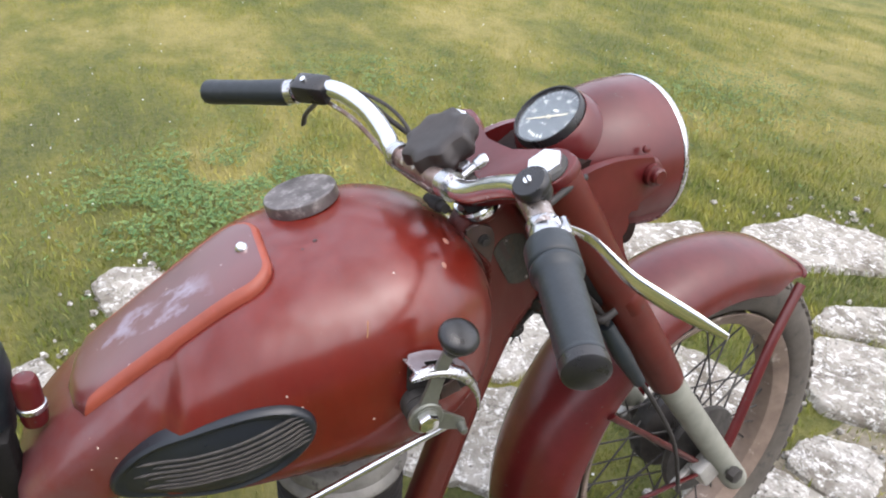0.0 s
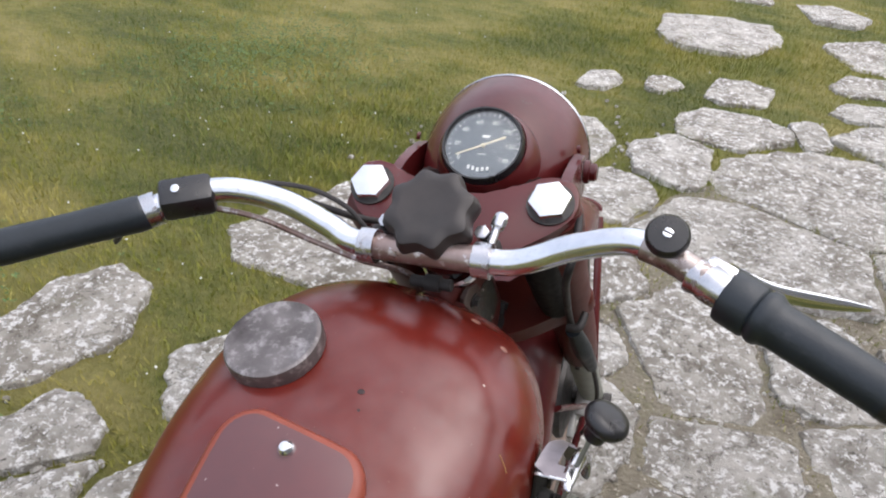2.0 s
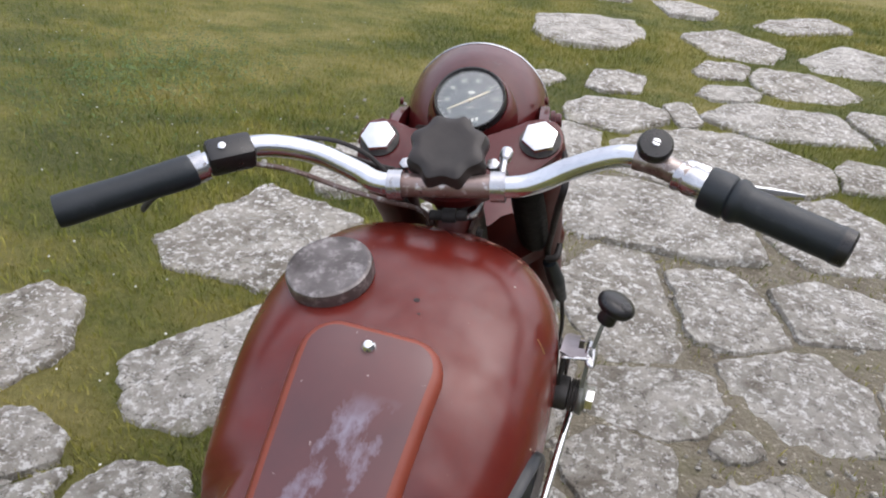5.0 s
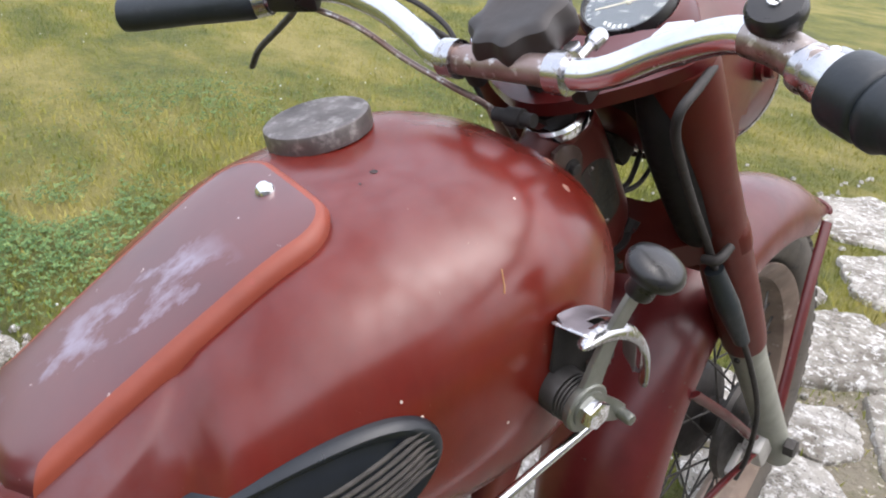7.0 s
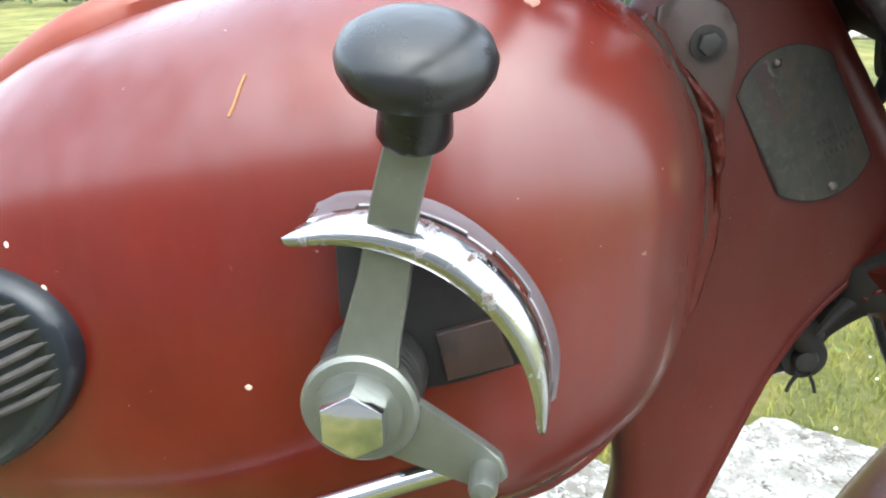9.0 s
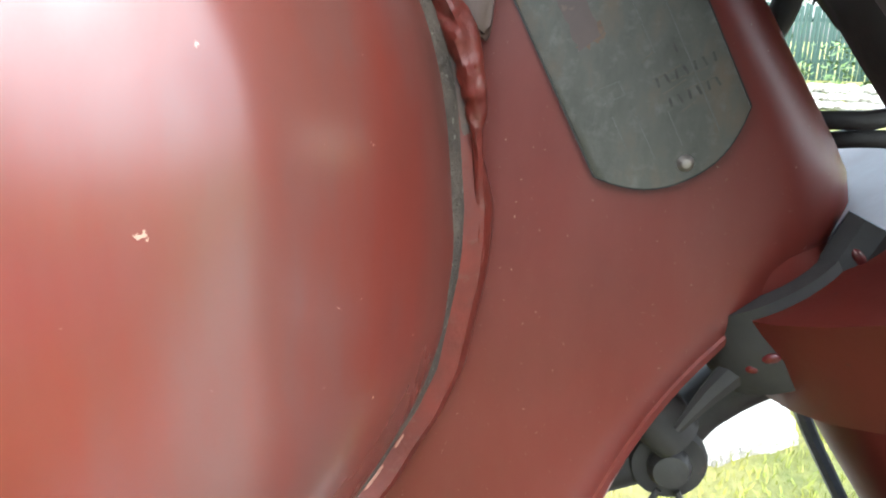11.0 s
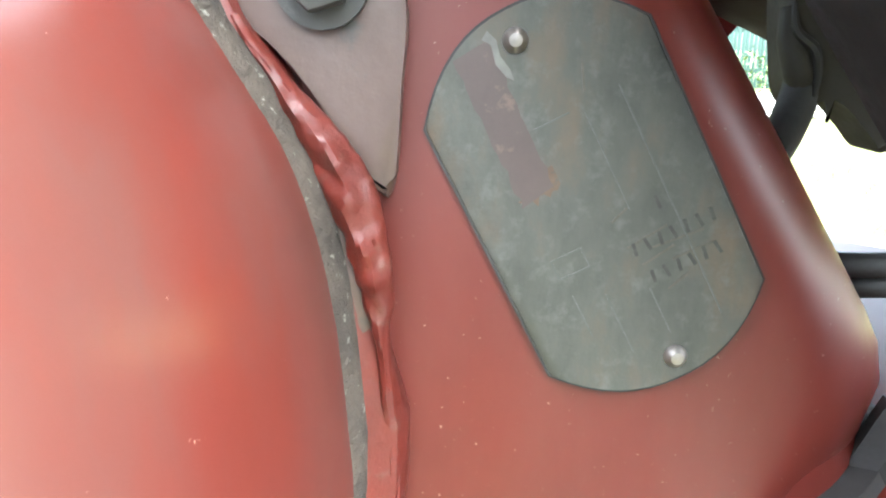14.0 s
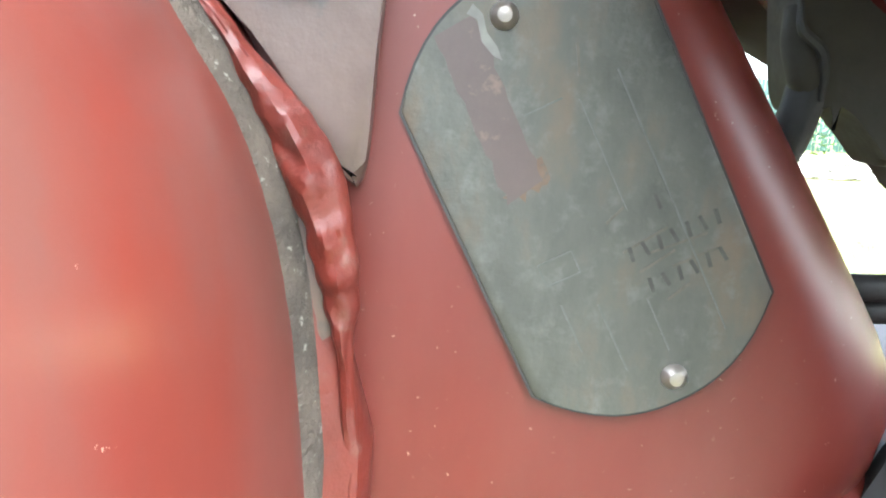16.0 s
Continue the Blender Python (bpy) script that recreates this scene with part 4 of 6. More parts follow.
def even_loop(loop, n):
    """The closed loop again with n points at equal steps."""
    pts = np.array(loop + loop[:1])
    run = np.concatenate(([0.0], np.cumsum(np.hypot(*np.diff(pts, axis=0).T))))
    at = np.linspace(0, run[-1], n, endpoint=False)
    return [(float(y), float(z)) for y, z in zip(np.interp(at, run, pts[:, 0]), np.interp(at, run, pts[:, 1]))]


def pillow(outline, half, rad, n=140):
    """A pressing of the given outline in y and z, its edges rounded off to both sides."""
    loops = [even_loop(outline, n)]
    depth = [half - rad]
    for q in range(1, 11):
        a, a0 = q / 10 * math.pi / 2, (q - 1) / 10 * math.pi / 2
        d = rad * (math.cos(a0) - math.cos(a))
        last = loops[-1]
        ring = []
        for i, (y, z) in enumerate(last):
            (ay, az), (by, bz) = last[i - 1], last[(i + 1) % n]
            ln = math.hypot(by - ay, bz - az) or 1
            ring.append((0.5 * y + 0.25 * (ay + by) + (bz - az) / ln * d, 0.5 * z + 0.25 * (az + bz) - (by - ay) / ln * d))
        loops.append(even_loop(ring, n))
        depth.append(half - rad + rad * math.sin(a))
    bm = bmesh.new()
    rings = [[(-x, y, z) for y, z in loop] for loop, x in zip(loops[::-1], depth[::-1])] + [[(x, y, z) for y, z in loop] for loop, x in zip(loops, depth)]
    loft(bm, rings)
    return bm


def frame_head():
    front = spline([(0.404, 0.704, 0), (0.392, 0.680, 0), (0.366, 0.648, 0), (0.347, 0.612, 0), (0.330, 0.560, 0), (0.311, 0.495, 0), (0.275, 0.360, 0), (0.245, 0.250, 0)], 5)
    rest = spline([(0.195, 0.250, 0), (0.222, 0.360, 0), (0.254, 0.480, 0), (0.262, 0.530, 0), (0.250, 0.600, 0), (0.235, 0.700, 0), (0.250, 0.790, 0), (0.268, 0.822, 0), (0.300, 0.838, 0), (0.326, 0.828, 0), (0.3655, 0.770, 0), (0.388, 0.735, 0), (0.402, 0.713, 0), (0.404, 0.704, 0)], 6)
    ob = part("frame_head", pillow([(p.x, p.y) for p in front + rest[:-1]], 0.022, 0.0175), HEAD_PAINT, bike, "pressed steel frame head in red paint")
    bm = lathe([(0.0, -0.172), (0.0195, -0.172), (0.0205, -0.168), (0.0205, -0.156), (0.0205, -0.150), (0.0205, -0.018), (0.030, -0.010), (0.030, -0.002), (0.0, 0.0)], 40, axes(HEAD, AXIS))
    part("head_tube", bm, HEAD_PAINT, ob)
    # Raised edge of the pressing along the lower curve.
    rim = [Vector((0.0158, p.x - 0.0062, p.y + 0.0020)) for p in front[5:34]]
    part("pressed_edge", tube(rim, [0.0004, 0.0014, 0.0024, 0.0030] + [0.0034] * 25, 8, 1), HEAD_PAINT, ob, "rolled edge of the pressing")
    part("grease_line", tube([Vector((0.0145, p.x + 0.004, p.y - 0.004)) for p in front[0:13]], [0.0080] * 6 + [0.0075 - 0.0010 * q for q in range(7)], 8, 1), DARK, ob, "greasy black edge under the head")
    cup = part("lower_cup", lathe([(0.0, -0.200), (0.024, -0.200), (0.0285, -0.197), (0.0300, -0.186), (0.0275, -0.178), (0.0265, -0.170), (0.0, -0.168)], 40, axes(HEAD, AXIS)), DARK, ob, "greasy black lower bearing cup")
    for k in range(7):
        a = radians(-38 + 14 * k)
        bm = bmesh.new()
        bmesh.ops.create_icosphere(bm, subdivisions=2, radius=1.0)
        m = axes(HEAD, AXIS) @ Matrix.Rotation(a, 4, "Z") @ Matrix.Translation((0.0292, 0, -0.187 + 0.003 * math.sin(k * 2.3)))
        bm.transform(m @ Matrix.Diagonal((0.0014, 0.0022 + 0.0008 * math.sin(k * 1.7), 0.0017, 1)))
        part("paint_drop", bm, PAINT_DULL, cup)
    for k, p in enumerate(front[2:9:2]):
        bm = bmesh.new()
        bmesh.ops.create_icosphere(bm, subdivisions=2, radius=1.0)
        bm.transform(pose(0.0215, p.x + 0.003, p.y - 0.003, 40, 0, 0) @ Matrix.Diagonal((0.0015, 0.0016, 0.0032, 1)))
        part("paint_drop", bm, PAINT_DULL, ob)
    return ob


head = frame_head()
part("steering_cup", lathe([(0.020, -0.004), (0.031, -0.004), (0.0325, 0.0), (0.0325, 0.006), (0.030, 0.009), (0.024, 0.010), (0.0, 0.010)], 40, axes(HEAD, AXIS)), CHROME_CLEAN, head, "chrome steering head cup")
part("steering_nut", lathe([(0.016, 0.008), (0.024, 0.008), (0.024, 0.018), (0.020, 0.019), (0.020, 0.030), (0.015, 0.031), (0.015, 0.075)], 6, axes(HEAD, AXIS)), DARK, head, "dark locknut")


def tank_bracket():
    """The lug with its bolt that holds the tank's nose to the frame."""
    m = side(0.023)
    outline = [(p.x, p.y) for p in spline([(0.262, 0.800, 0), (0.275, 0.806, 0), (0.294, 0.800, 0), (0.300, 0.782, 0), (0.2995, 0.767, 0), (0.2978, 0.7475, 0), (0.293, 0.751, 0), (0.280, 0.770, 0), (0.262, 0.785, 0)], 4)]
    ob = part("tank_bracket", prism(outline, 0.005, 0.0018, m), LUG, bike, "red steel bracket at the tank nose")
    c = Vector((0.028, 0.286, 0.784))
    part("washer", lathe([(0.0, 0), (0.0082, 0), (0.0082, 0.0018), (0.0, 0.0018)], 28, axes(c, (1, 0, 0), (0, 1, 0))), STEEL, ob, "dull washer")
    part("bolt", prism(ngon(6, 0.0056, 0.3), 0.0055, 0.0008, axes(c + Vector((0.0018, 0, 0)), (1, 0, 0), (0, 1, 0))), STEEL, ob, "rusty hexagon bolt")
    run = spline([(0.0305, 0.2710, 0.7780), (0.0315, 0.2775, 0.7690), (0.0325, 0.2840, 0.7605), (0.0330, 0.2900, 0.7510), (0.0330, 0.2938, 0.7400), (0.0325, 0.2958, 0.7290), (0.0318, 0.2968, 0.7170), (0.0308, 0.2980, 0.7000), (0.0300, 0.2985, 0.6860)], 14)
    bm = bmesh.new()
    rings = []
    for i, q in enumerate(run):
        t = i / (len(run) - 1)
        wide = 0.0013 + 0.0030 * math.sin(math.pi * min(max((t - 0.05) / 0.72, 0.0), 1.0)) ** 1.5 + 0.0007 * noise.noise((t * 9, 3, 1))
        high = 0.0010 + 0.0022 * math.sin(math.pi * min(t / 0.80, 1.0)) ** 1.3 + 0.0008 * noise.noise((t * 12, 7, 2))
        ring = []
        for k in range(26):
            a = k * math.tau / 26
            c, h = math.cos(a), math.sin(a)
            lump = 1 + 0.55 * noise.noise((c * 1.6 + 4, t * 16, h)) + 0.18 * noise.noise((c * 4 + 9, t * 42, h * 2)) + 0.30 * math.cos(2.6 * c - 0.9 + 2 * t)
            ring.append(q + Vector((high * h * (lump if h > 0 else 1), wide * c * (1 + 0.22 * noise.noise((t * 24, c, 8))), 0.28 * wide * c)))
        rings.append(ring)
    loft(bm, rings)
    # A thinner, duller skin of paint between the run and the seam.
    skin = bmesh.new()
    rings = []
    for i, q in enumerate(run[:100:3]):
        t = i / 33
        wide = 0.0012 + 0.0032 * math.sin(math.pi * min(t / 0.95, 1.0)) ** 0.8
        ring = []
        for k in range(14):
            a = k * math.tau / 14
            c, h = math.cos(a), math.sin(a)
            ring.append(q + Vector((0.0010 * h * (1 + 0.5 * noise.noise((c * 2, t * 20, h))) - 0.0016, wide * c - 0.0042, 0.3 * wide * c - 0.0022)))
        rings.append(ring)
    loft(skin, rings)
    part("paint_skin", skin, LUG, ob, "dull brownish paint beside the run")
    part("paint_run", bm, LACQUER, ob, "thick run of red lacquer")


tank_bracket()


def maker_plate():
    """The stamped plate on the frame head."""
    # u along the plate's length, downwards and forwards; v across it.
    o = Vector((0.0225, 0.3345, 0.7475))
    n = Vector((1, 0.0, 0.03)).normalized()
    u = Vector((0, 0.47, -0.883))
    u = (u - n * u.dot(n)).normalized()
    v = n.cross(u)
    m = Matrix((u, n.cross(u), n)).transposed().to_4x4()
    m.translation = o
    half_w = 0.0221

    def outline_of(grow):
        line = []
        for sign, straight, end in ((1, 0.0295, 0.0110), (-1, 0.0245, 0.0122)):
            for q in range(17):
                t = -1 + 2 * q / 16
                line.append((sign * (straight + (end + grow) * (1 - abs(t) ** 2.3)), t * (half_w + grow) * sign))
        return line

    part("plate_grime", prism(outline_of(0.0005), 0.0006, 0, m), DARK, head, "dark line of grime round the plate", smooth=False)
    outline = outline_of(0.0)
    ob = part("maker_plate", prism(outline, 0.0009, 0.0003, m), PLATE, bike, "grey-green metal maker's plate with faint stamped marks")
    for a, b in ((-0.0312, -0.0006), (0.0363, 0.0014)):
        part("rivet", lathe([(0.0, 0.0028), (0.0012, 0.0026), (0.0021, 0.0016), (0.0024, 0.0008), (0.0024, 0.0)][::-1], 16, m @ Matrix.Translation((a, b, 0))), RIVET, ob, "round-headed rivet")
    worn = [(-0.033 + 0.030 * q / 16 + 0.0006 * noise.noise((q * 0.9, 1, 7)), -0.0122 - 0.0003 * q / 16 + 0.0009 * noise.noise((q * 0.7, 5, 2))) for q in range(17)]
    worn += [(-0.0045 - 0.029 * q / 16, -0.0050 - 0.0006 * (1 - q / 16) + 0.0010 * noise.noise((q * 0.8, 9, 4))) for q in range(17)]
    part("enamel_bar", prism(worn, 0.0001, 0, m @ Matrix.Translation((0, 0, 0.0009))), PLATE_RED, ob, "worn dark red enamel panel", smooth=False)
    # Rust along the worn end of the enamel, and a bright chip beside the upper rivet.
    rust = [(-0.0075 + 0.0030 * q / 8 + 0.0007 * noise.noise((q * 0.9, 2, 3)), -0.0128 + 0.0014 * math.sin(q * 0.4)) for q in range(9)] + [(-0.0035 + 0.0022 * noise.noise((q * 0.7, 4, 1)), -0.0115 + 0.0072 * q / 8) for q in range(9)] + [(-0.0062 - 0.0020 * q / 6, -0.0042 + 0.0006 * noise.noise((q, 6, 1))) for q in range(7)]
    part("rust_stain", prism(rust, 0.00005, 0, m @ Matrix.Translation((0, 0, 0.00092))), PLATE_RUST, ob, smooth=False)
    chip = [(-0.0340, -0.0060), (-0.0325, -0.0048), (-0.0290, -0.0056), (-0.0262, -0.0048), (-0.0250, -0.0038), (-0.0272, -0.0036), (-0.0300, -0.0042), (-0.0328, -0.0036), (-0.0350, -0.0044)]
    part("bright_chip", prism(chip, 0.00006, 0, m @ Matrix.Translation((0, 0, 0.00098))), PLATE_CHIP, ob, smooth=False)
    # Grid of the table on the plate.
    for a, b, la, lb in ((0.008, 0.0127, 0.048, 0.0003), (0.0255, -0.0055, 0.013, 0.0003), (0.0265, 0.0025, 0.010, 0.0003), (0.0210, -0.0113, 0.009, 0.0003), (-0.0154, -0.0008, 0.0003, 0.007),
                         (0.0085, -0.0092, 0.0003, 0.006), (0.0125, -0.0090, 0.0003, 0.006), (0.0105, -0.0122, 0.004, 0.0003), (0.0105, -0.0060, 0.004, 0.0003), (-0.004, 0.0052, 0.020, 0.0002)):
        part("table_line", box((la, lb, 0.0002), 0, m @ Matrix.Translation((a, b, 0.00095))), PLATE_LINE, ob, smooth=False)
    # Two rows of stamped figures, as plain bars.
    for a, count, start in ((0.0133, 7, 0.0029), (0.0196, 6, 0.0040)):
        for i in range(count):
            lean = m @ Matrix.Translation((a, start + i * 0.0026, 0.0009)) @ pose(0, 0, 0, 0, 0, 8 if i % 2 else -6)
            part("stamped_bar", box((0.0026, 0.0007, 0.0004), 0, lean), PLATE_MARK, ob, smooth=False)
    for a, v, long, lean in ((0.0120, 0.0060, 0.0085, 6), (0.0148, 0.0110, 0.0100, -5), (0.0162, 0.0065, 0.0070, 9), (0.0182, 0.0125, 0.0080, -2), (0.0225, 0.0080, 0.0050, 14), (0.0060, 0.0030, 0.0040, 20), (-0.0200, 0.0075, 0.0050, 70)):
        part("scratch", box((0.00045, long, 0.0002), 0, m @ Matrix.Translation((a, v, 0.0009)) @ pose(0, 0, 0, 0, 0, lean)), PLATE_SCUFF, ob, smooth=False)
    part("stamped_bar", box((0.0026, 0.0006, 0.0002), 0, m @ Matrix.Translation((0.0068, 0.0104, 0.0009))), PLATE_MARK, ob, smooth=False)
    return ob


maker_plate()


def steering_stop():
    bm = tube([(0.0, 0.330, 0.640), (0.0, 0.352, 0.632), (0.0, 0.365, 0.620)], [0.014, 0.011, 0.009], 14)
    ob = part("steering_stop", bm, DARK, bike, "dark steering stop lug under the head")
    c = Vector((-0.014, 0.364, 0.608))
    part("lug_eye", lathe([(0.0, -0.012), (0.0125, -0.012), (0.0135, -0.010), (0.0135, 0.010), (0.0125, 0.012), (0.0, 0.012)], 24, axes(c, (1, 0, 0), (0, 1, 0))), DARK, ob)
    part("pin_head", lathe([(0.0, 0.006), (0.006, 0.005), (0.0075, 0.002), (0.0075, 0.0)][::-1], 16, axes(c + Vector((0.012, 0, 0)), (1, 0, 0), (0, 1, 0))), STEEL, ob)
    part("stop_arm", tube([(-0.014, 0.330, 0.598), (-0.014, 0.344, 0.602), c], [0.013, 0.012, 0.010], 14), DARK, ob, "sooty arm from the frame to the lug eye")
    part("stop_link", tube([c, (-0.016, 0.374, 0.624), (-0.018, 0.392, 0.640), (-0.020, 0.412, 0.648)], [0.009, 0.0095, 0.012, 0.014], 14), DARK, ob, "sooty link from the lug eye towards the fork")
    for dy in (-0.003, 0.003):
        part("split_pin", tube([c + Vector((0.015, dy, -0.008)), c + Vector((0.015, dy * 2, -0.014)), c + Vector((0.015, dy * 2.6, -0.020))], 0.0012, 6, 4), STEEL, ob, "split pin end")


steering_stop()


# ---- hand gear change ----
def gear_change():
    hub = Vector((0.178, 0.154, 0.685))
    g = part("gear_gate", bmesh.new(), CHROME, bike, "chrome gate of the hand gear change, rusty in its slot")
    bm = bmesh.new()

    def at(ang, x, rad, cy, cz):
        return Vector((hub.x + x, hub.y + cy + rad * math.sin(ang), hub.z + cz + rad * math.cos(ang)))

    def band(ang, x, out=0.0):
        """A point on the dished band round the hub."""
        s = (x + 0.010) / 0.0225
        return at(ang, x, 0.062 - 0.005 * s + out, 0.002 + 0.002 * s, 0.0015 + 0.007 * s)

    a0, a1, n = -17, 95, 224
    # Strip next to the tank, whose outer edge carries the notches of the gate.
    steps = [(-17, 0.0125), (-4, 0.0125), (-3.4, 0.0015), (31, 0.0005), (31.6, 0.0045), (40.5, 0.0042), (41.1, -0.0022), (58.4, -0.0022), (59, 0.0042), (86, 0.0048), (95, 0.0060)]
    rings = []
    for q in range(n + 1):
        deg = a0 + (a1 - a0) * q / n
        ang = radians(deg)
        edge = float(np.interp(deg, [s[0] for s in steps], [s[1] for s in steps]))
        foot = -0.016 + 0.0075 * smooth(15, 45, deg) + 0.013 * smooth(80, 96, deg) + 0.010 * smooth(-10, -17, deg)
        rings.append([band(ang, x, o) for x, o in ((foot, 0.0010), (foot + 0.003, 0.0004), (foot + 0.006, 0.0), (edge - 0.0006, 0.0), (edge, -0.0005), (edge, -0.0012), (edge - 0.0006, -0.0016), (foot, -0.0016))])
    strip = bmesh.new()
    loft(strip, rings)
    part("gate_strip", strip, GATE, g, "worn pinkish chrome strip with notches")
    # Outer rolled edge, a crescent that thins out to both tips.
    rings = []
    for q in range(n // 2 + 1):
        t = q / (n // 2)
        ang = radians(a0 - 2 + (a1 - a0 + 2) * t)
        o = band(ang, 0.0125)
        i = at(ang, 0.0200, 0.0605, -0.004, -0.003)
        mid = (o + i) / 2
        tip = math.sqrt(max(1 - (1 - min(min(t, 1 - t) / 0.11, 1)) ** 2, 0.03))
        o, i = mid.lerp(o, tip), mid.lerp(i, tip)
        d = i - o
        nrm = Vector((0.0024, 0, 0)) + (o - hub) * 0.012
        rings.append([o + Vector((-0.0035, 0, 0)), o, o + d * 0.15 + nrm * 0.9, o + d * 0.4 + nrm * 1.5, o + d * 0.7 + nrm * 1.3, i + nrm * 0.4, i, i - Vector((0.0022, 0, 0)), mid - Vector((0.0034, 0, 0))])
    loft(bm, rings)
    # Ends that join the edge to the strip.
    for deg in (-16.5,):
        rings = []
        for q in range(9):
            x = -0.014 + 0.029 * q / 8
            rings.append([band(radians(deg) + 0.035 * math.cos(v), x, -0.0008 + 0.0009 * math.sin(v)) for v in (w * math.tau / 10 for w in range(10))])
        loft(bm, rings)
    bmesh.ops.recalc_face_normals(bm, faces=bm.faces)
    for f in bm.faces:
        f.smooth = True
    bm.to_mesh(g.data)
    bm.free()

    out = axes(hub, (1, 0, 0), (0, 1, 0))
    part("mount_plate", prism([(p[0] * 1.0, p[1]) for p in ngon(28, 0.019)], 0.016, 0.002, out @ Matrix.Translation((0, 0, -0.016))), STEEL, g, "round dark mount on the tank")
    # Web plate between gate and hub, coloured dark for the shade inside the gate.
    web = [(0.004, -0.012), (-0.012, 0.020), (-0.012, 0.055), (0.004, 0.060), (0.024, 0.055), (0.042, 0.042), (0.054, 0.026), (0.056, 0.006), (0.030, -0.004)]
    part("web_plate", prism(web, 0.003, 0.0008, out @ Matrix.Translation((0, 0, -0.014))), DARK, g, "backing plate, darkened for shade inside the gate")
    part("rubbing_plate", prism([(0.022, 0.016), (0.042, 0.023), (0.049, 0.006), (0.026, -0.002)], 0.003, 0.0008, out @ Matrix.Translation((0, 0, -0.010))), LUG, g, "small rust-stained plate")
    lever = part("gear_lever", bmesh.new(), CADMIUM, bike, "zinc-plated flat gear lever")
    bm = bmesh.new()
    # Flat arm from the hub up through the slot, bent outwards, to the knob.
    line = [(0.0, 0.0, 0.013), (0.004, 0.022, 0.013), (0.0095, 0.045, 0.014), (0.0135, 0.066, 0.017), (0.018, 0.083, 0.020), (0.022, 0.095, 0.0225)]
    wid = [0.0125, 0.0095, 0.0080, 0.0072, 0.0070, 0.0068]
    pts = spline(line, 5)
    ws = [float(v) for v in np.interp(np.linspace(0, 5, len(pts)), range(6), wid)]
    rings = []
    for i, p in enumerate(pts):
        d = (pts[min(i + 1, len(pts) - 1)] - pts[max(i - 1, 0)]).normalized()
        s = Vector((d.y, -d.x, 0)).normalized() * ws[i]
        th = Vector((0, 0, 0.0021))
        rings.append([out @ q for q in (p - s - th, p + s - th, p + s * 1.0 + th * 0.7, p + s * 0.93 + th, p - s * 0.93 + th, p - s + th * 0.7)])
    loft(bm, rings)
    arm = [(-0.006, -0.010), (0.004, 0.011), (0.020, 0.002), (0.040, -0.012), (0.046, -0.017), (0.048, -0.024), (0.043, -0.029), (0.036, -0.028), (0.018, -0.021), (0.004, -0.016)]
    prism(arm, 0.0042, 0.0008, out @ Matrix.Translation((0, 0, 0.0108)), bm)
    lathe([(0.0, 0.010), (0.0185, 0.010), (0.0195, 0.012), (0.0195, 0.016), (0.018, 0.0172), (0.0, 0.0172)], 36, out, bm)
    bmesh.ops.recalc_face_normals(bm, faces=bm.faces)
    for f in bm.faces:
        f.smooth = True
    for e in bm.edges:
        if len(e.link_faces) == 2 and e.calc_face_angle(0) > radians(38):
            e.smooth = False
    bm.to_mesh(lever.data)
    bm.free()
    for k in range(3):
        part("spring_washer", lathe([(0.012, 0.0), (0.0180, 0.0), (0.0185, 0.001), (0.0180, 0.002), (0.012, 0.002)], 30, out @ Matrix.Translation((0, 0, 0.001 + 0.003 * k))), STEEL, lever)
    part("washer", lathe([(0.0, 0.0172), (0.0145, 0.0172), (0.0145, 0.0190), (0.0, 0.0190)], 28, out), CADMIUM, lever, "rust-edged washer")
    part("hub_nut", prism(ngon(6, 0.0115, 0.52), 0.0085, 0.0012, out @ Matrix.Translation((0, 0, 0.019))), CHROME_CLEAN, lever, "bright hexagon nut")
    part("link_pin", lathe([(0.0, -0.002), (0.0048, -0.002), (0.0048, 0.010), (0.004, 0.0125), (0.0, 0.0135)], 18, out @ Matrix.Translation((0.0405, -0.0215, 0.0145))), CADMIUM, lever, "bright link pin")
    rod_a, rod_b = out @ Vector((0.0405, -0.0215, 0.007)), Vector((0.170, -0.055, 0.545))
    part("link_rod", tube([rod_a, rod_a.lerp(rod_b, 0.5), rod_b], 0.0042, 12, 2), CHROME_CLEAN, lever, "thin bright link rod")
    knob_m = axes(out @ Vector((0.021, 0.090, 0.0222)), (0.36, 0.10, 1.0))
    prof = [(0.0, 0.0), (0.0095, 0.0), (0.0105, 0.002), (0.0100, 0.008), (0.0098, 0.0125), (0.0125, 0.0150), (0.0185, 0.0175), (0.0205, 0.0215), (0.0208, 0.0245), (0.0190, 0.0285), (0.0145, 0.0315), (0.008, 0.0330), (0.0, 0.0335)]
    part("lever_knob", lathe(prof, 40, knob_m), PLASTIC, lever, "black mushroom-shaped knob")


gear_change()


